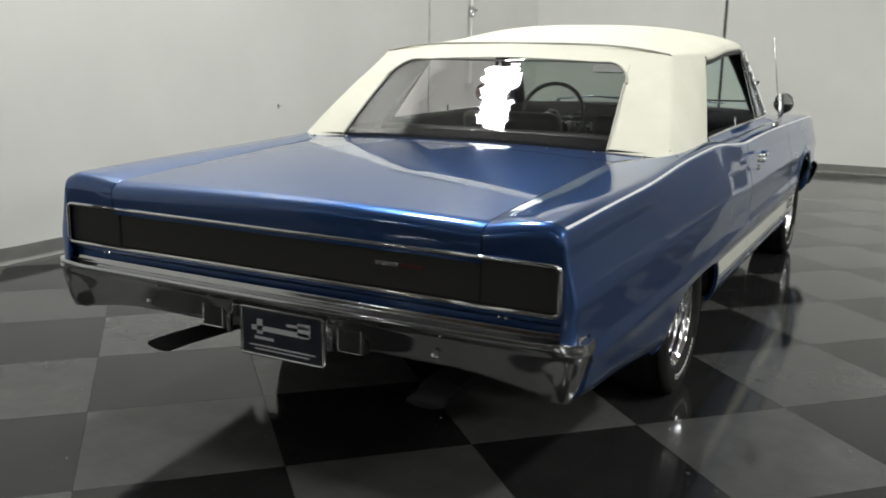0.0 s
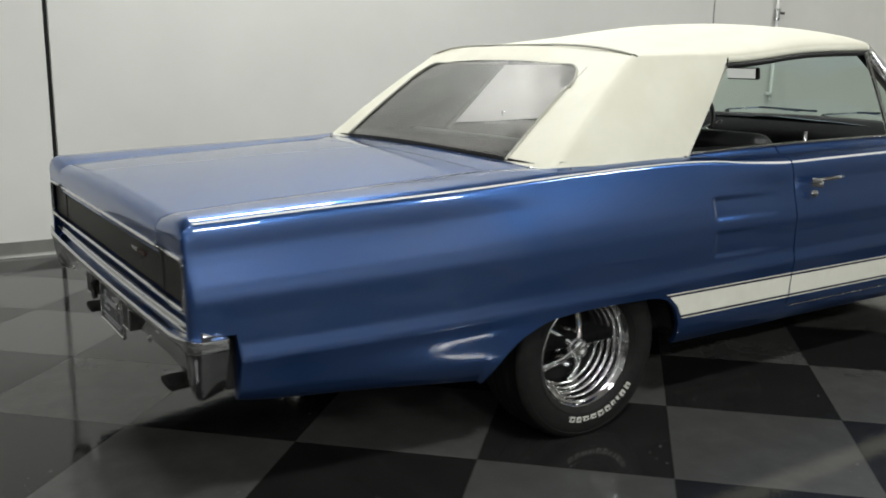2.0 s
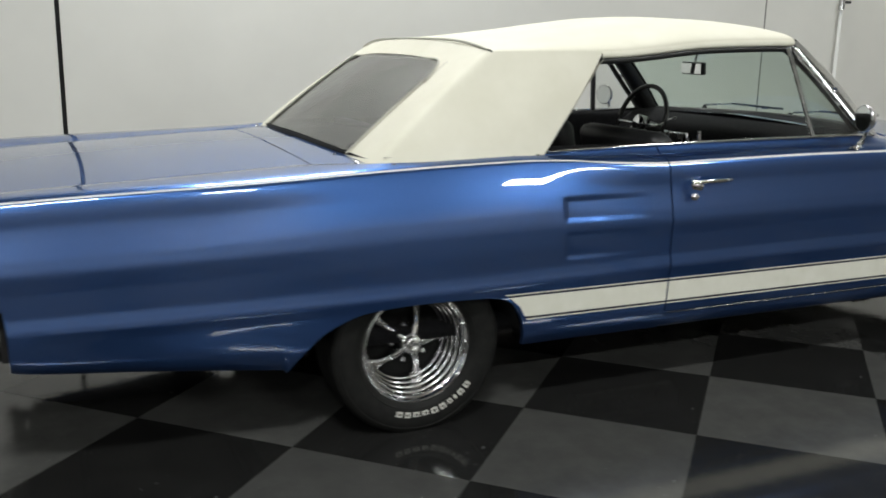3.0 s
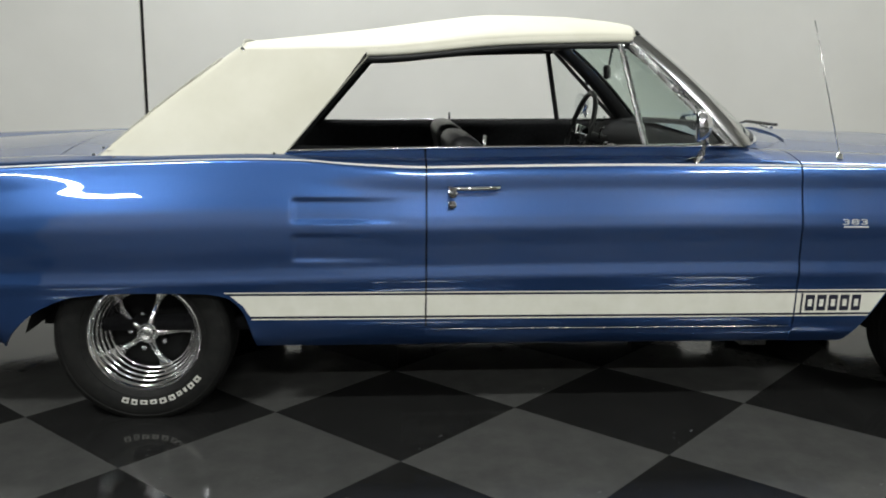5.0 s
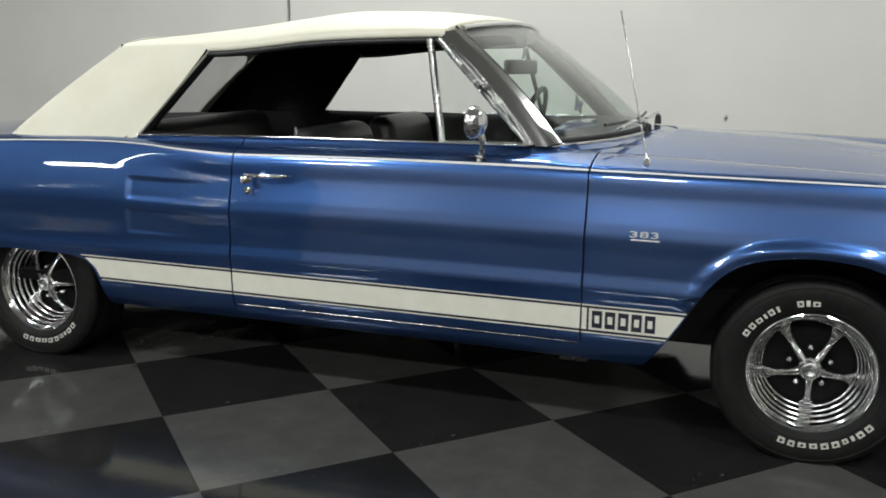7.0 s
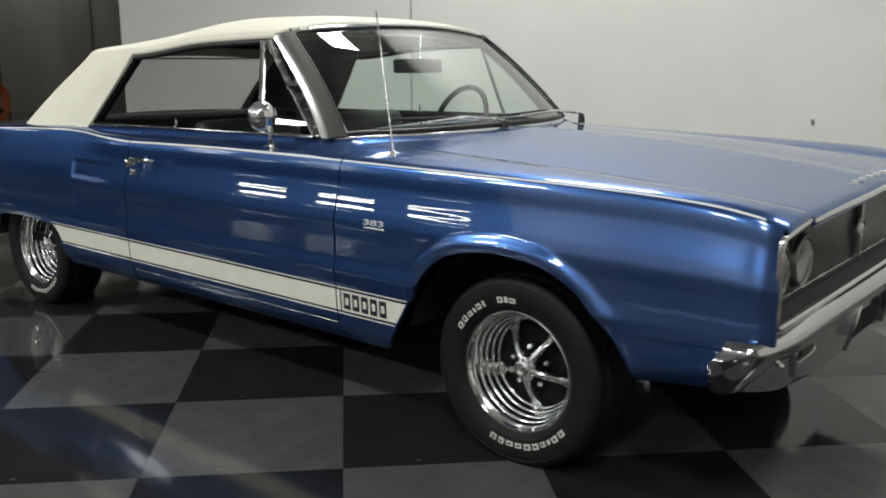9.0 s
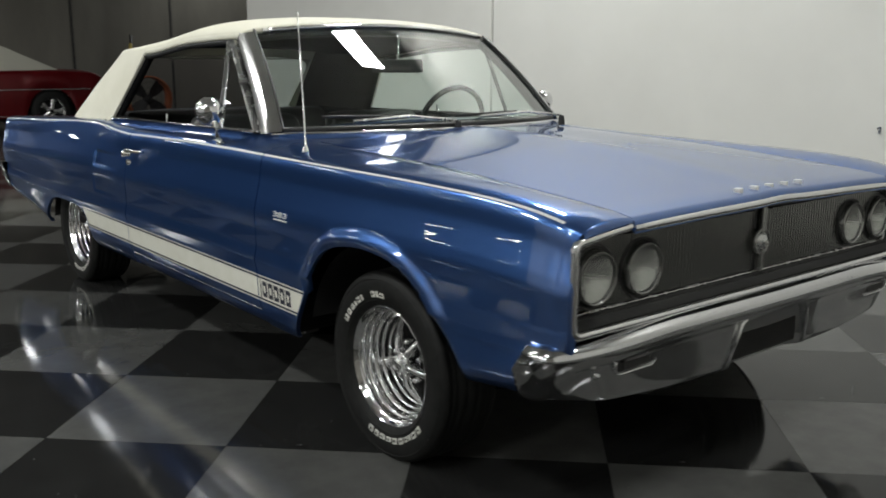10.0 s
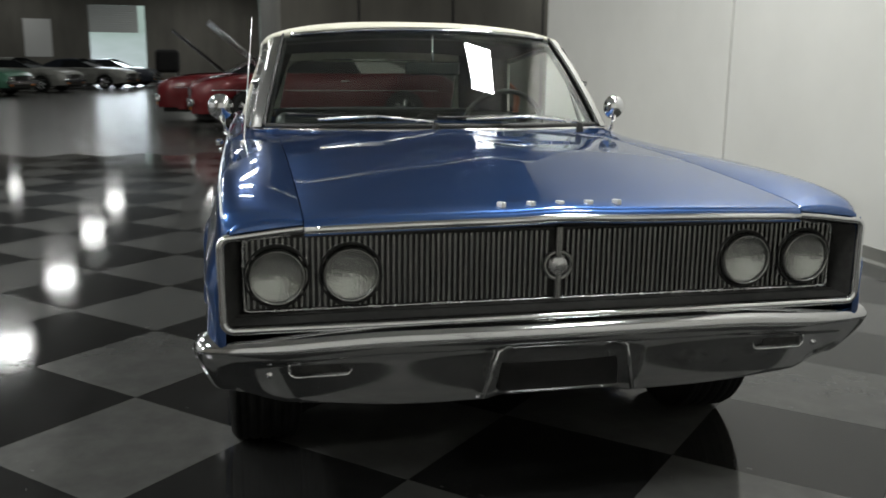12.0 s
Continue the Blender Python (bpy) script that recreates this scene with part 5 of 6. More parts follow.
for s in (-1, 1):
    for y in (0.735, 0.55):
        hl = part("headlamp", lathe([(0.0001, 3.716), (0.025, 3.7145), (0.045, 3.710), (0.060, 3.702), (0.067, 3.694)], 36, axis="x"), "lens", car, "round sealed-beam headlamp with chrome ring")
        hl.matrix_basis = Matrix.Translation((0, s * y, 0.695)) @ Matrix.Diagonal((1, 0.94, 0.94, 1))
        hl.visible_shadow = False
        part("reflector", lathe([(0.0001, 3.6745), (0.02, 3.6765), (0.04, 3.682), (0.055, 3.688), (0.067, 3.6945)], 36, axis="x"), "reflector", hl)
        part("ring", lathe([(0.066, 3.690), (0.067, 3.701), (0.0695, 3.706), (0.0725, 3.706), (0.075, 3.700), (0.080, 3.682)], 36, axis="x"), "grille_bar", hl)
        part("bowl", lathe([(0.080, 3.684), (0.086, 3.692), (0.088, 3.684), (0.088, 3.672)], 36, axis="x"), "black", hl)
    # end cap of the fender beside the grille
    rows = [[(x, s * max(0.862, side_y(3.742, z) - d), z) for z in steps(0.52, 0.815, 12)] for x, d in ((3.742, 0.0), (3.747, 0.002), (3.750, 0.006), (3.750, 0.05))]
    part("fender_end", grid(rows, flip=s < 0), "paint", car)
    # brow between the fender's top and the grille surround
    brow = curve((0.66, 0.838), (0.76, 0.828), (0.845, 0.816), (0.87, 0.800))
    top = [p for p in shoulder(3.742)[::-1] if p[1] < 0.866]
    rows = [[(3.742, s * p[1], p[2]) for p in top], [(3.750, s * p[1], p[2] - 0.003) for p in top], [(3.753, s * p[1], min(p[2] - 0.008, brow(p[1]))) for p in top]]
    part("fender_brow", grid(rows, flip=s < 0), "paint", car)
for k, y in enumerate(steps(-0.165, 0.150, 5)):
    bm = box(3.704, 3.722, y - 0.006, y + 0.006, 0.860, 0.8755, 0.002)
    for v in bm.verts:
        v.co.y += 0.5 * (v.co.x - 3.713)
    part("hood_emblem", bm, "badge", nose, "plain chrome block on the hood edge")

nose_corner = soft([(3.643, -0.938), (3.690, -0.944), (3.726, -0.934), (3.745, -0.908), (3.753, -0.865)])
front_path = nose_corner + [(3.760 + 0.020 * (1 - (y / 0.84) ** 2) - 0.006 * ease(abs(y), 0.6, 0.84), y) for y in steps(-0.84, 0.84, 43)] + [(x, -y) for x, y in nose_corner[::-1]]


def front_section(x, y):
    end = ease(abs(y), 0.78, 0.91)
    top, low = 0.577 - 0.020 * ease(abs(y), 0.45, 0.92), 0.346 + 0.028 * ease(abs(y), 0.35, 0.85) + 0.014 * end
    plain = [(0.10, top + 0.002), (0.05, top + 0.002), (0.012, top - 0.006), (-0.010, top - 0.022), (-0.014, top - 0.046), (-0.006, top - 0.066), (0.008, top - 0.078), (0.014, top - 0.095), (0.030, low + 0.045), (0.042, low + 0.008), (0.055, low), (0.09, low)]
    cap = [(0.10, top + 0.002), (0.05, top + 0.002), (0.016, top - 0.004), (0.000, top - 0.022), (-0.006, top - 0.048), (-0.006, top - 0.068), (-0.004, top - 0.085), (-0.001, top - 0.105), (0.004, low + 0.045), (0.012, low + 0.014), (0.028, low), (0.07, low)]
    return soft([(p[0] + (q[0] - p[0]) * end, p[1] + (q[1] - p[1]) * end) for p, q in zip(plain, cap)], 2)


rows = bumper_rows(front_path, front_section)
for row, (x, y) in zip(rows, front_path):
    # the wrapped ends reach further back at their foot
    wrap = ease(-x, -3.735, -3.62)
    lean, sweep = 0.030 * ease(abs(y), 0.72, 0.92), 0.085 * ease(abs(y), 0.70, 0.90)
    row[:] = [(p[0] + wrap * (0.018 - 0.050 * (0.58 - p[2]) / 0.18), p[1] - math.copysign(lean * max(0.0, (0.53 - p[2]) / 0.15), y), p[2]) for p in row]
    row[:] = [(max(p[0] - sweep * max(0.0, (0.525 - p[2]) / 0.15), min(p[0], 3.605)), p[1], p[2]) for p in row]
    if abs(y) < 0.20:
        deep = 0.022 * (1 - ease(abs(y), 0.165, 0.195))
        row[:] = [(p[0] - deep * ease(-p[2], -0.512, -0.500), p[1], p[2]) for p in row]
fb = part("front_bumper", grid(rows, flip=True), "bumper_chrome", car, "chrome front bumper with plate recess")
part("plate_recess", box(3.705, 3.738, -0.168, 0.168, 0.372, 0.494, 0.004), "under", fb)
part("recess_edge", tube([(3.768, -0.150, 0.505), (3.766, -0.176, 0.490), (3.761, -0.190, 0.45), (3.741, -0.209, 0.358)], 0.006, 8), "chrome", fb)
part("recess_edge", tube([(3.768, 0.150, 0.505), (3.766, 0.176, 0.490), (3.761, 0.190, 0.45), (3.741, 0.209, 0.358)], 0.006, 8), "chrome", fb)
for s in (-1, 1):
    x = 3.752
    pk = part("parking_lamp", box(x - 0.01, x + 0.002, s * 0.635 - 0.072, s * 0.635 + 0.072, 0.456, 0.490, 0.006), "black", car, "dark slotted parking lamp")
    ring_frame(rounded(s * 0.635 - 0.078, s * 0.635 + 0.078, 0.451, 0.495, 0.018, x + 0.001), 0.0030, pk, name="bezel")
    part("lens", box(x + 0.003, x + 0.006, s * 0.635 - 0.05, s * 0.635 + 0.05, 0.463, 0.483, 0.001), "grille", pk)
    for y, z in ((0.80, 0.49), (0.76, 0.455), (0.33, 0.47)):
        part("bumper_bolt", lathe([(0.0001, 3.762), (0.007, 3.760), (0.010, 3.752)], 12, axis="x"), "chrome", fb).location = (-0.004 - 0.02 * (y / 0.8) ** 2, s * y, z)
part("nose_filler", box(3.60, 3.70, -0.845, 0.845, 0.54, 0.60), "under", car, smooth=False)
part("lower_nose", box(3.50, 3.66, -0.72, 0.72, 0.44, 0.56), "under", car, smooth=False)

# ---- the car: underside ----
pan = part("floor_pan", box(-0.42, 3.15, -0.60, 0.60, 0.27, 0.46), "under", car, "dark underbody", False)
part("trunk_floor", box(-1.24, -0.42, -0.60, 0.60, 0.42, 0.50), "under", car, smooth=False)
for s in (-1, 1):
    for x0, x1, z0, z1 in ((0.42, 2.44, 0.275, 0.40), (-1.24, -0.48, 0.40, 0.56), (3.42, 3.62, 0.42, 0.60)):
        part("side_sill", box(x0, x1, min(s * 0.58, s * 0.86), max(s * 0.58, s * 0.86), z0, z1), "under", car, smooth=False)
    for xc, r, z0 in ((0.0, 0.395, 0.20), (AXLE_F, 0.425, 0.24)):
        rows = [[(xc + r * math.cos(a), s * y, z0 + 0.02 + r * math.sin(a)) for a in steps(0.24, math.pi - 0.24, 24)] for y in (0.58, 0.875)]
        bm = grid(rows, flip=s < 0)
        bm.faces.new([bm.verts.new((xc + r * math.cos(a), s * 0.585, z0 + 0.02 + r * math.sin(a))) for a in steps(0.24, math.pi - 0.24, 24)])
        part("wheel_house", bm, "under", car)
part("rear_axle", tube([(0, -0.62, HUB_Z), (0, 0.62, HUB_Z)], 0.045, 12), "under", pan)
part("fuel_tank", box(-1.05, -0.45, -0.42, 0.42, 0.36, 0.43, 0.03), "under", pan)
part("crossmember", box(2.80, 3.10, -0.60, 0.60, 0.17, 0.30, 0.03), "under", pan)
part("oil_pan", box(2.55, 3.05, -0.16, 0.16, 0.17, 0.28, 0.03), "under", pan)
for s in (-1, 1):
    part("muffler", tube([(0.9, s * 0.45, 0.235), (1.4, s * 0.45, 0.235)], 0.07, 14), "steel", pan)
    part("bracket", box(2.16, 2.26, s * 0.70 - 0.03, s * 0.70 + 0.03, 0.20, 0.28, 0.004), "steel", pan)


# ---- wheels ----
def arc_block(a0, a1, r0, r1, y, depth=0.002, n=5):
    """A raised curved bar on a side wall, between two angles in degrees."""
    bm = bmesh.new()
    rows = []
    for a in steps(radians(a0), radians(a1), n):
        c, s_ = math.cos(a), math.sin(a)
        rows.append([(r * c, yy, r * s_) for r, yy in ((r0, y + 0.001), (r0, y - depth), (r1, y - depth), (r1, y + 0.001))])
    grid(rows, bm, closed=True)
    for row in (rows[0], rows[-1]):
        bm.faces.new([bm.verts.new(p) for p in row])
    return bm


def make_wheel(name, top_text, turned):
    w = empty(name, (0, 0, 0), label="chrome five-spoke road wheel with white-lettered tyre")
    R = 0.304
    side = [(0.186, 0.080), (0.196, 0.094), (0.230, 0.108), (0.262, 0.110), (0.286, 0.104), (0.297, 0.094), (0.302, 0.080)]
    tread = []
    for y in steps(0.080, -0.080, 25):
        groove = 0.006 if any(abs(y - g) < 0.0045 for g in (-0.054, -0.02, 0.02, 0.054)) else 0
        tread.append((R - groove - 0.004 * (y / 0.08) ** 2, y))
    prof = side + tread + [(r, -y) for r, y in side[::-1]]
    part("tyre", lathe(prof, 72), "rubber", w, "black tyre with raised white lettering")
    for r in (0.2115, 0.278):
        part("sidewall_ring", lathe([(r - 0.002, -0.1005 if r < 0.25 else -0.1065), (r, -0.1045 if r < 0.25 else -0.1090), (r + 0.002, -0.1035 if r < 0.25 else -0.1063)], 72), "rubber", w)
    words = [(-110, (5.4, 4.8, 5.8, 5.6, 5.6, 5.4, 4.2, 2.4, 5.2, 5.4), 2.6)]
    if top_text:
        words.append((152, (-5.0, -4.4, -4.6, -2.0, -4.4, -2.0), -2.3))
        words.append((105, (-4.6, -2.8, -5.2), -1.9))
    for start, widths, gap in words:
        a = start
        for i, wd in enumerate(widths):
            h = 0.0185 if i % 4 in (0, 1) else 0.0150
            y = -0.1068
            part("raised_letter", arc_block(a, a + wd, 0.2215, 0.2215 + h, y), "letter_white", w, smooth=False)
            if abs(wd) > 4.1:
                part("letter_slot", arc_block(a + wd * 0.30, a + wd * 0.72, 0.2215 + h * 0.28, 0.2215 + h * 0.72, y - 0.0016), "rubber", w, smooth=False)
            a += wd + gap
    profile = [(0.134, 0.09), (0.135, 0.046)]
    for k in range(5):
        # each step is a rounded bead round the barrel
        r0, y0 = 0.137 + 0.0086 * k, 0.040 - 0.0232 * k
        profile += [(r0 + 0.0086 * (1 - math.cos(a)), y0 - 0.0232 * math.sin(a)) for a in steps(0.0, math.pi / 2, 7)]
    profile += [(0.182, -0.078), (0.185, -0.086), (0.190, -0.091), (0.195, -0.089), (0.197, -0.082), (0.193, -0.076)]
    rim = part("rim", lathe(profile, 72), "wheel_chrome", w, "stepped chrome rim")
    sharp(rim, 40)
    part("wheel_centre", lathe([(0.0001, 0.030), (0.06, 0.030), (0.10, 0.038), (0.136, 0.046)], 48), "wheel_black", w)
    for k in range(5):
        t = radians(turned + 72 * k)
        d, e = Vector((math.cos(t), 0, math.sin(t))), Vector((-math.sin(t), 0, math.cos(t)))
        rows = []
        for r, hw, y, th in ((0.022, 0.0135, -0.040, 0.06), (0.045, 0.0110, -0.038, 0.06), (0.070, 0.0100, -0.028, 0.055), (0.094, 0.0100, -0.014, 0.045), (0.112, 0.0120, 0.000, 0.035), (0.126, 0.0170, 0.011, 0.026), (0.139, 0.0260, 0.021, 0.018)):
            c = d * r
            rows.append([c + e * hw + Vector((0, y + th, 0)), c + e * hw + Vector((0, y + 0.006, 0)), c + e * hw * 0.80 + Vector((0, y + 0.001, 0)), c + e * hw * 0.40 + Vector((0, y - 0.002, 0)), c - e * hw * 0.40 + Vector((0, y - 0.002, 0)), c - e * hw * 0.80 + Vector((0, y + 0.001, 0)), c - e * hw + Vector((0, y + 0.006, 0)), c - e * hw + Vector((0, y + th, 0))])
        part("spoke", grid(rows), "wheel_chrome", w)
        t2 = t + radians(36)
        nut = part("lug_nut", lathe([(0.0001, -0.022), (0.006, -0.021), (0.0095, -0.014), (0.0105, 0.030)], 10), "wheel_chrome", w)
        nut.location = (0.064 * math.cos(t2), 0, 0.064 * math.sin(t2))
    part("hub", lathe([(0.026, 0.030), (0.036, -0.018), (0.037, -0.034), (0.034, -0.042), (0.028, -0.043)], 32), "wheel_chrome", w)
    part("centre_cap", lathe([(0.0001, -0.060), (0.012, -0.060), (0.0145, -0.0625), (0.0235, -0.0625), (0.027, -0.060), (0.029, -0.055), (0.031, -0.038)], 32), "bright_trim", w, "dull bright centre cap")
    w["category"] = "wheel"
    return w


wheel = make_wheel("wheel", True, -88)
rear_wheel = make_wheel("wheel", False, 0)
for w, m in ((wheel, pose(AXLE_F, -0.765, HUB_Z)), (rear_wheel, pose(0, -0.765, HUB_Z))):
    w.matrix_basis = m
    w.parent = car
    del w["category"]
for src, m in ((wheel, pose(AXLE_F, 0.765, HUB_Z, 0, 0, 180)), (rear_wheel, pose(0, 0.765, HUB_Z, 0, 0, 180))):
    copy_thing(src, m)


# ---- cars and things at the far end of the hall ----
def carpaint(name, color):
    m = material(name, color, 0.35, 0.2, 0.35, 0.25)
    vary(m, 6, tuple(c * 0.85 for c in color), tuple(min(1, c * 1.1) for c in color))
    return m


M["far_red"] = carpaint("red_car_paint", (0.095, 0.003, 0.005))
M["far_white"] = carpaint("white_car_paint", (0.22, 0.22, 0.20))
M["far_green"] = carpaint("green_car_paint", (0.03, 0.12, 0.07))
M["far_dark"] = carpaint("dark_car_paint", (0.03, 0.035, 0.045))
M["dark_glass"] = material("dark_car_glass", (0.012, 0.013, 0.014), 0.05, 0, 0.5)
M["orange"] = material("orange_paint", (0.42, 0.10, 0.025), 0.45)
M["yellow"] = material("yellow_paint", (0.45, 0.33, 0.05), 0.5)


def parked_car(paint, roof, label, m, hood_open=False, length=4.7):
    """A two-door coupe; its nose points along +x, its wheels rest on z = 0."""
    c = empty("parked_coupe", (0, 0, 0), label=label, category="car", group="parked cars")
    h = length / 2
    top_z = curve((-h, 0.80), (-h + 0.25, 0.90), (-1.3, 0.93), (-0.4, 0.92), (0.7, 0.92), (1.4, 0.90), (h - 0.3, 0.82), (h - 0.05, 0.72), (h, 0.66))
    hw = curve((-h, 0.80), (-h + 0.3, 0.89), (-1.2, 0.93), (0, 0.92), (1.4, 0.93), (h - 0.3, 0.88), (h, 0.76))
    wheels = (-1.38, 1.38)

    def low(x):
        z = 0.26
        for wx in wheels:
            d = abs(x - wx)
            if d < 0.39:
                z = max(z, 0.30 + math.sqrt(max(0, 0.39 ** 2 - d * d)) * 0.98)
        if abs(x) > h - 0.4:
            z = max(z, 0.30)
        return z

    for s in (-1, 1):
        rows = []
        for x in steps(-h, h, 95):
            zt, zl, w = top_z(x), low(x), hw(x)
            col = []
            for k in (0, 0.04, 0.10, 0.25, 0.45, 0.6, 0.75, 0.9, 1.0):
                z = zt - 0.01 + (zl - zt) * k
                col.append((x, s * (w - 0.05 * (1 - k) ** 4 - 0.03 * k * k + 0.015 * math.sin(math.pi * k)), z))
            rows.append([(x, s * (w - 0.14), zt + 0.012), (x, s * (w - 0.075), zt + 0.006)] + col)
        part("body_side", grid(rows, flip=s > 0), paint, c)
    for x0, x1, nm in ((-h, -1.25, "trunk_lid"), (0.95, h, "hood")):
        if nm == "hood" and hood_open:
            bm = grid([[(x, y, 0.0) for y in (-0.76, 0.76)] for x in (0, 1.25)])
            ob = part("hood", bm, "chrome_dull" if roof != paint else "black", c, "raised open hood")
            ob.matrix_basis = pose(1.02, 0, 0.95, 0, -38, 0)
            sol = ob.modifiers.new("thick", "SOLIDIFY")
            sol.thickness = 0.03
            part("engine", box(1.1, 2.0, -0.6, 0.6, 0.55, 0.86, 0.05), "chrome_dull", c)
            rows = [[(x, k * (hw(x) - 0.14), top_z(x) + 0.012) for k in steps(-1, 1, 7)] for x in steps(2.0, h, 8)]
            part("nose_panel", grid(rows, flip=True), paint, c)
            continue
        rows = [[(x, k * (hw(x) - 0.145), top_z(x) + 0.014 + 0.03 * (1 - k * k)) for k in steps(-1, 1, 9)] for x in steps(x0, x1, 16)]
        part(nm, grid(rows, flip=True), paint, c)
    for s, nm in ((-1, "tail"), (1, "front")):
        rows = [[(s * h, k * (hw(s * h)), z) for k in steps(-1, 1, 5)] for z in (0.28, 0.45, 0.60, top_z(s * h) + 0.01)]
        part(nm + "_panel", grid(rows, flip=s < 0), "black" if s > 0 else paint, c)
        part(nm + "_bumper", box(s * h - 0.05, s * h + 0.07, -0.82, 0.82, 0.40, 0.52, 0.03, segments=3), "chrome", c)
    for s in (-1, 1):
        for y in (0.48, 0.68):
            part("headlamp", lathe([(0.0001, h + 0.03), (0.06, h + 0.02), (0.08, h)], 16, axis="x"), "far_lens", c).location = (0, s * y, 0.58)
        part("marker_lamp", box(h - 0.02, h + 0.03, s * 0.62 - 0.08, s * 0.62 + 0.08, 0.34, 0.39, 0.01), "amber", c)
        part("rocker_strip", box(-0.95, 0.95, min(s * 0.885, s * 0.90), max(s * 0.885, s * 0.90), 0.27, 0.31, 0.004), "chrome", c)
        part("belt_strip", box(-2.0, 2.0, min(s * 0.928, s * 0.936), max(s * 0.928, s * 0.936), 0.655, 0.668, 0.002), "chrome_dull", c)
        part("door_handle", box(-0.35, -0.20, min(s * 0.925, s * 0.95), max(s * 0.925, s * 0.95), 0.80, 0.825, 0.005), "chrome", c)
    # cabin: sloped glass and a roof that falls to the rear
    gl = [(-1.55, 0.92, 0.70), (-0.75, 1.27, 0.56), (0.10, 1.29, 0.56), (0.92, 0.92, 0.70)]
    rows = [[(x, k * w, z) for k in steps(-1, 1, 9)] for x, z, w in gl]
    part("cabin_glass", grid(rows, flip=True), "dark_glass", c)
    for s in (-1, 1):
        bm = bmesh.new()
        bm.faces.new([bm.verts.new((x, s * (w + 0.005), z)) for x, z, w in gl])
        part("side_glass", bm, "dark_glass", c)
        bm = grid([[(x, s * (w + 0.012), z) for x, z, w in ((-1.62, 0.93, 0.71), (-0.62, 0.93, 0.71))], [(x, s * (w + 0.012), z) for x, z, w in ((-0.78, 1.28, 0.565), (-0.42, 1.28, 0.565))]], flip=s > 0)
        part("roof_pillar", bm, roof, c)
        part("front_pillar", tube([(0.94, s * 0.705, 0.92), (0.11, s * 0.57, 1.295)], 0.022, 8), "chrome", c)
    rows = [[(x, -0.605, z - 0.075)] + [(x, k * 0.60, z + 0.035 * (1 - k * k)) for k in steps(-1, 1, 11)] + [(x, 0.605, z - 0.075)] for x, z in ((-1.50, 0.975), (-1.1, 1.15), (-0.80, 1.275), (-0.35, 1.300), (0.0, 1.300), (0.13, 1.290))]
    part("roof", grid(rows, flip=True), roof, c)
    part("underbody", box(-h + 0.1, h - 0.1, -0.70, 0.70, 0.20, 0.55), "under", c, smooth=False)
    for wx in wheels:
        for s in (-1, 1):
            t = part("wheel", lathe([(0.20, 0.09), (0.28, 0.10), (0.325, 0.07), (0.33, -0.07), (0.28, -0.10), (0.20, -0.09)], 32), "rubber", c)
            t.matrix_basis = pose(wx, s * 0.80, 0.33, 0, 0, 0 if s < 0 else 180)
            part("rim", lathe([(0.17, 0.02), (0.185, -0.06), (0.205, -0.09), (0.21, -0.08)], 32), "chrome", t)
            part("rim_centre", lathe([(0.0001, -0.02), (0.17, 0.0)], 24), "wheel_black", t)
            for k in range(5):
                a = radians(72 * k)
                d, e = Vector((math.cos(a), 0, math.sin(a))), Vector((-math.sin(a), 0, math.cos(a)))
                part("spoke", grid([[d * r + e * w + Vector((0, -0.03, 0)), d * r + Vector((0, -0.05, 0)), d * r - e * w + Vector((0, -0.03, 0))] for r, w in ((0.03, 0.035), (0.10, 0.03), (0.18, 0.05))]), "chrome_dull", t)
    c.matrix_basis = m
    return c


FLOOR = -0.006
parked_car("far_red", "vinyl_edge", "red hardtop coupe with a white vinyl roof and raised hood", pose(-11.64, 0.62, FLOOR, 0, 0, -86) @ Matrix.Diagonal((1.03, 1.05, 1.12, 1)), True)
parked_car("far_red", "far_red", "red coupe parked with its hood raised", pose(-14.3, -0.25, FLOOR, 0, 0, -86) @ Matrix.Diagonal((1, 1, 1.08, 1)), True)
parked_car("far_white", "far_dark", "white coupe with a dark roof in a row of cars", pose(-37.5, -8.0, FLOOR, 0, 0, 78))
parked_car("far_dark", "far_dark", "dark coupe at the end of a row of cars", pose(-42.0, -7.3, FLOOR, 0, 0, 78))
parked_car("far_white", "far_white", "pale coupe in a row of cars", pose(-33.0, -9.6, FLOOR, 0, 0, 74))
parked_car("far_green", "far_green", "dark green coupe in a row of cars", pose(-29.0, -10.6, FLOOR, 0, 0, 70))
parked_car("far_green", "far_white", "green coupe with a white roof", pose(-25.5, -12.4, FLOOR, 0, 0, 66))


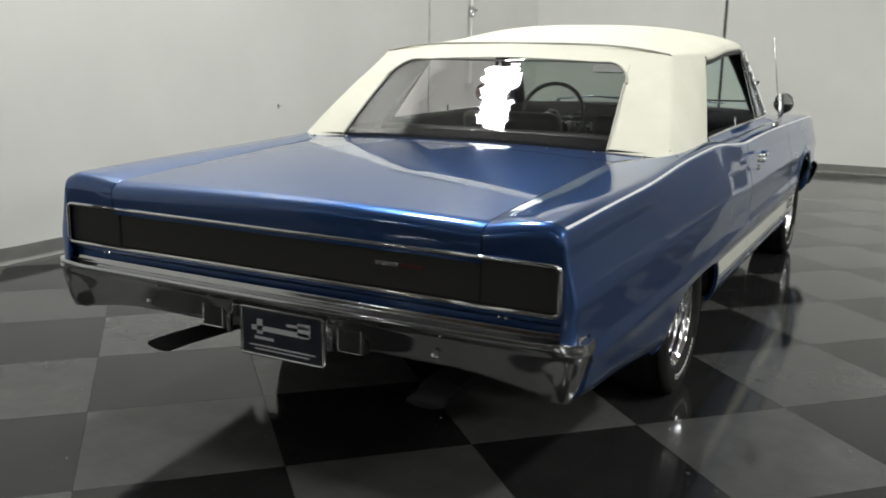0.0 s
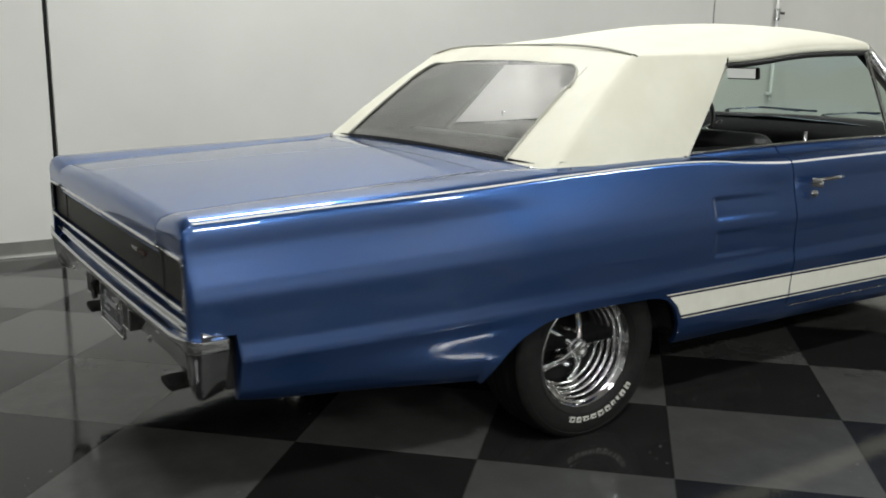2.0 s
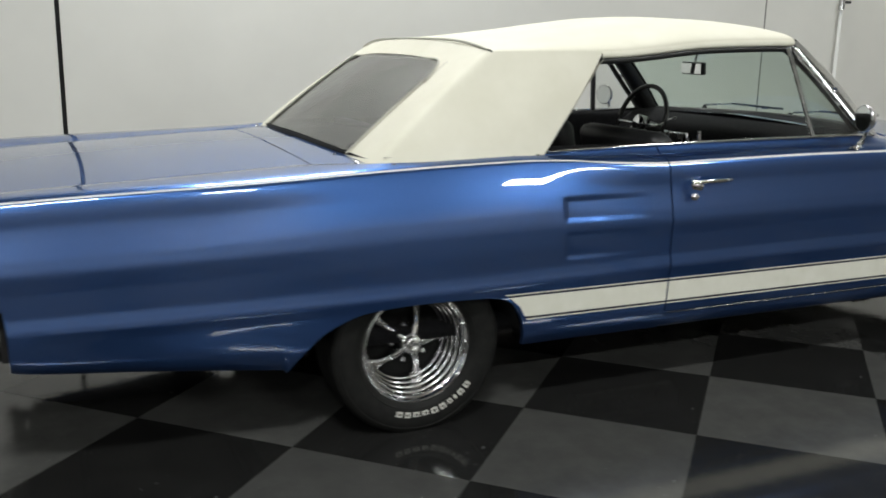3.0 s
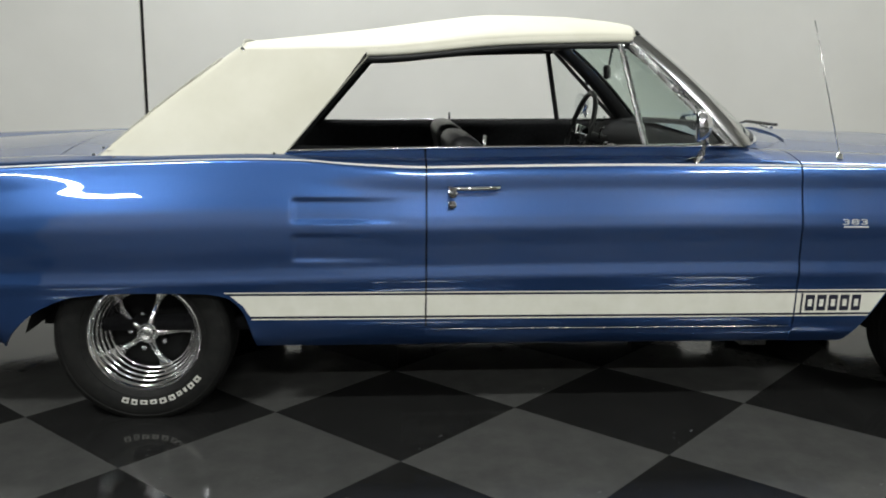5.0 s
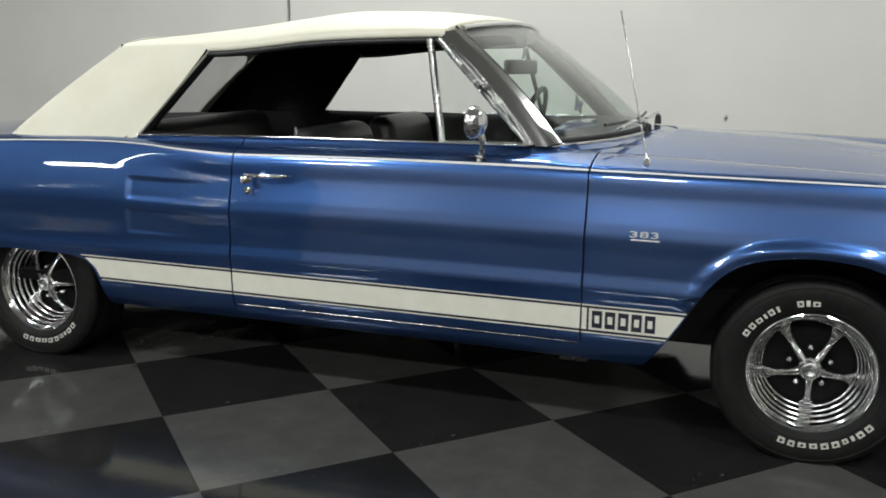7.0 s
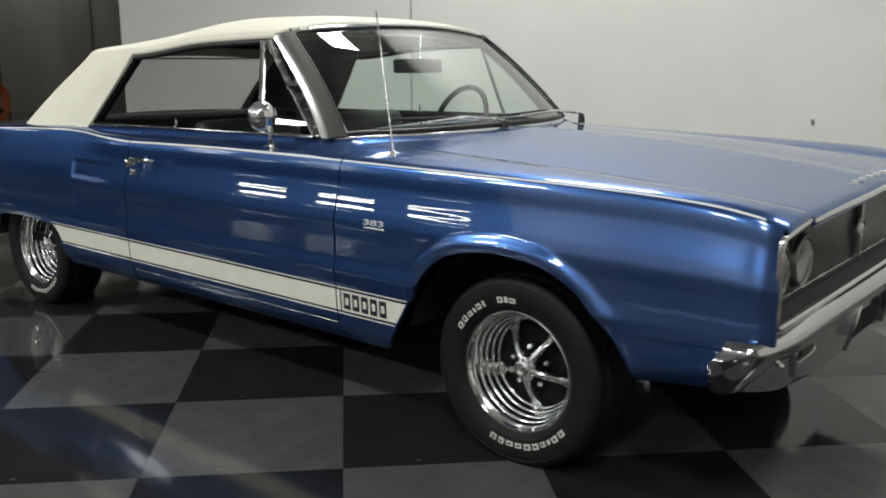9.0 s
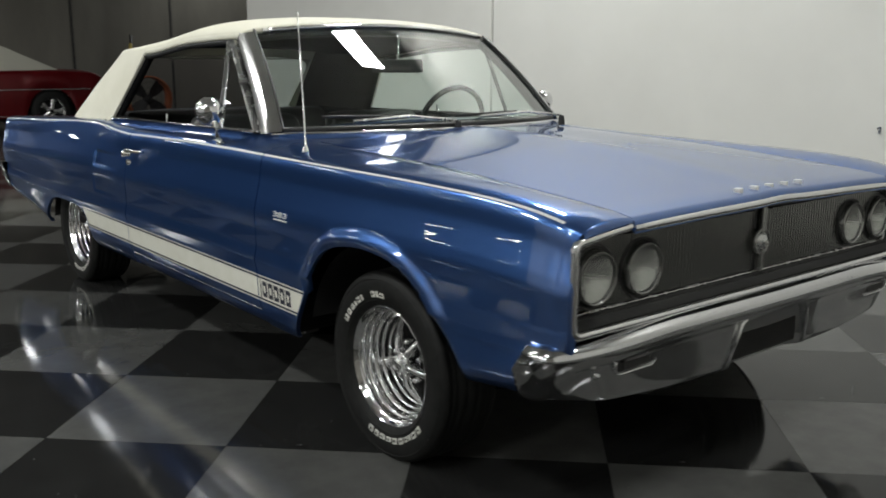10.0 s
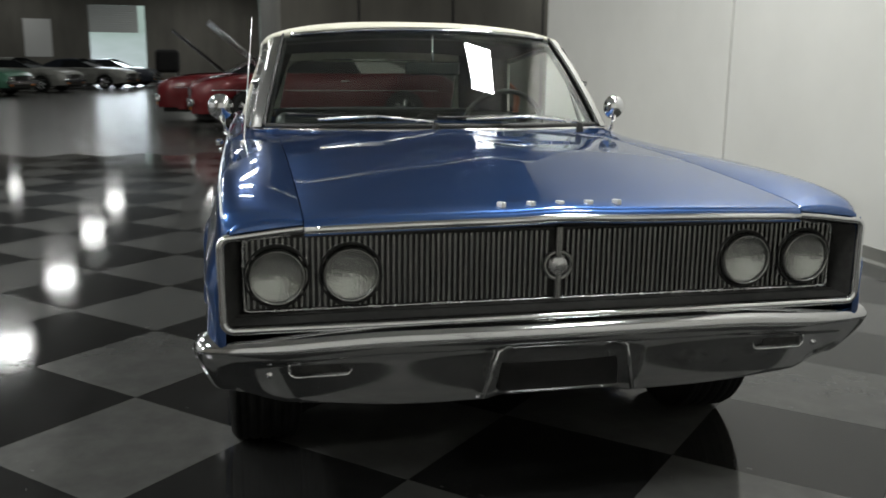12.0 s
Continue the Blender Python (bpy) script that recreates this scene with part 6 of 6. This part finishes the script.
def drum_fan(x, y):
    f = empty("drum_fan", (x, y, FLOOR), label="round orange drum fan on a stand by the concrete wall", category="fan")
    cz = 0.49
    ring = part("drum", lathe([(0.42, -0.16), (0.44, -0.15), (0.44, 0.15), (0.42, 0.16), (0.41, 0.15), (0.41, -0.15), (0.42, -0.16)], 40, axis="x"), "orange", f)
    ring.location = (0, 0, cz)
    for r in (0.12, 0.22, 0.32, 0.40):
        part("guard_ring", tube([(0.15, r * math.cos(a), cz + r * math.sin(a)) for a in [2 * math.pi * i / 32 for i in range(32)]], 0.004, 6, closed=True), "black", f)
    for k in range(4):
        a = radians(45 + 90 * k)
        d = Vector((0, math.cos(a), math.sin(a)))
        e = Vector((0, -math.sin(a), math.cos(a)))
        part("blade", grid([[d * r + e * w + Vector((0.04, 0, cz)), d * r - e * w + Vector((-0.04, 0, cz))] for r, w in ((0.05, 0.05), (0.2, 0.11), (0.38, 0.13))]), "black", f)
        part("guard_spoke", tube([(0.15, 0, cz), Vector((0.15, 0, cz)) + d * 0.41], 0.004, 6), "black", f)
    part("motor", lathe([(0.0001, 0.10), (0.07, 0.08), (0.08, -0.08), (0.0001, -0.10)], 18, axis="x"), "black", f).location = (0, 0, cz)
    for s in (-1, 1):
        part("leg", tube([(0, s * 0.44, cz), (0.0, s * 0.47, 0.03), (0.25, s * 0.47, 0.02), (-0.25, s * 0.47, 0.02)], 0.02, 8), "orange", f)


drum_fan(-12.3, 4.32)


def push_pole(x, y):
    p = empty("broom", (x, y, FLOOR), label="yellow-handled push broom leaning by the concrete wall", category="broom")
    part("handle", tube([(0.0, 0.0, 0.05), (-0.10, 0.16, 1.55)], 0.03, 10), "yellow", p)
    part("grip", tube([(-0.10, 0.16, 1.55), (-0.112, 0.178, 1.72)], 0.034, 10), "black", p)
    part("head", box(-0.05, 0.05, -0.28, 0.28, 0.0, 0.09, 0.01), "black", p)


push_pole(-12.9, 4.15)


def tool_chest(x, y):
    t = empty("engine_hoist", (x, y, FLOOR), label="dark covered engine on a wheeled stand", category="machine")
    part("cover", cushion(-0.4, 0.4, -0.5, 0.5, 0.75, 1.75, 0.0, 0.18), "under", t)
    for sx in (-1, 1):
        for sy in (-1, 1):
            part("leg", tube([(sx * 0.3, sy * 0.4, 0.8), (sx * 0.36, sy * 0.46, 0.02)], 0.025, 8), "chrome_dull", t)
    part("shelf", box(-0.35, 0.35, -0.45, 0.45, 0.35, 0.40, 0.01), "far_dark", t)


tool_chest(-36.0, -4.1)

# far wall with a bright roller-door opening
FX = -47.0
wall("wall_far_left", FX - 0.2, FX, -30, -9.0, "concrete", "dark far wall of the hall")
wall("wall_far_right", FX - 0.2, FX, -6.05, 0.1, "concrete", "dark far wall beside the open door")
far_head = part("wall_far_head", box(FX - 0.2, FX, -9.0, -6.05, 4.2, CEIL), "concrete", None, "dark wall above the open roller door", False)
tagged(far_head, category="wall", kind="structure")
roller = empty("roller_door", (FX, -7.72, 4.2), label="grey half-raised roller door with daylight under it", category="door")
for k in range(12):
    part("slat", box(-0.12, -0.06, -1.28, 1.28, -1.45 + 0.12 * k, -1.335 + 0.12 * k, 0.008), "housing", roller)
M["daylight"] = bpy.data.materials.new("daylight")
M["daylight"].use_nodes = True
nt = M["daylight"].node_tree
nt.nodes.remove(nt.nodes["Principled BSDF"])
em = nt.nodes.new("ShaderNodeEmission")
em.inputs["Color"].default_value, em.inputs["Strength"].default_value = (0.80, 0.91, 1.0, 1), 0.8
sky_noise = nt.nodes.new("ShaderNodeTexNoise")
sky_noise.inputs["Scale"].default_value, sky_noise.inputs["Detail"].default_value = 1.3, 5.0
sky_ramp = nt.nodes.new("ShaderNodeValToRGB")
sky_ramp.color_ramp.elements[0].position, sky_ramp.color_ramp.elements[1].position = 0.38, 0.62
sky_ramp.color_ramp.elements[0].color, sky_ramp.color_ramp.elements[1].color = (0.42, 0.55, 0.50, 1), (0.82, 0.92, 1.0, 1)
nt.links.new(sky_noise.outputs["Fac"], sky_ramp.inputs["Fac"])
nt.links.new(sky_ramp.outputs["Color"], em.inputs["Color"])
nt.links.new(em.outputs["Emission"], nt.nodes["Material Output"].inputs["Surface"])
back = part("backdrop", box(FX - 6.2, FX - 6, -16, 2, -0.3, 6), "daylight", None, "bright daylight outside the open door", False)
tagged(back, category="backdrop", kind="structure")
door_sky = bpy.data.lights.new("door_daylight", "AREA")
door_sky.shape, door_sky.size, door_sky.size_y, door_sky.energy, door_sky.color = "RECTANGLE", 2.6, 2.6, 130, (0.82, 0.92, 1.0)
new("door_daylight", door_sky).matrix_world = pose(FX + 0.02, -7.5, 1.4, 0, -90, 0)
out_floor = part("apron", box(FX - 6, FX - 0.2, -16, 2, -0.3, -0.01), "polished", None, "concrete apron outside the door", False)
tagged(out_floor, category="ground", kind="structure")
tagged(part("far_window", box(FX - 0.001, FX + 0.03, -12.3, -10.9, 1.4, 3.4, 0.01), "housing", None, "pale grey panel on the far wall", False), category="panel", kind="structure")

# ---- floor tiles ----
TILE, ANG = 0.6096, radians(-44.388)
OX, OY = 1.2985, -0.8135
EDGE_X = -6.35
half = TILE / 2 - 0.0008


def tile_mesh(name, mat):
    bm = box(-half, half, -half, half, -0.006, 0.0)
    me = bpy.data.meshes.new(name)
    bm.to_mesh(me)
    bm.free()
    me.materials.append(M[mat])
    return me


meshes = (tile_mesh("tile_black", "tile_black"), tile_mesh("tile_grey", "tile_grey"))
cells = []
ca, sa = math.cos(ANG), math.sin(ANG)
for i in range(-40, 41):
    for j in range(-40, 41):
        u, v = (i + 0.5) * TILE, (j + 0.5) * TILE
        x, y = OX + u * ca - v * sa, OY + u * sa + v * ca
        if EDGE_X - 0.30 < x < WALL_X + 0.1 and -9.5 < y < WALL_Y + 0.1:
            cells.append((math.hypot(x - 1.2, (y + 1.2) * 1.25), i, j, x, y))
cells.sort()
rest = (bmesh.new(), bmesh.new())
turn = Euler((0, 0, ANG)).to_matrix().to_4x4()
for n, (_, i, j, x, y) in enumerate(cells):
    kind = (i + j + PARITY) % 2
    if n < 300:
        shared("tile", meshes[kind], floor, Matrix.Translation((x, y, 0)) @ turn)
    else:
        corners = [(x + a * ca - b * sa, y + a * sa + b * ca) for a, b in ((-half, -half), (half, -half), (half, half), (-half, half))]
        rest[kind].faces.new([rest[kind].verts.new((cx, cy, 0.0)) for cx, cy in corners])
for kind, mat in ((0, "tile_black"), (1, "tile_grey")):
    tagged(part("outer_tiles", rest[kind], mat, floor, "joined tiles of the outer floor", False), kind="stuff")
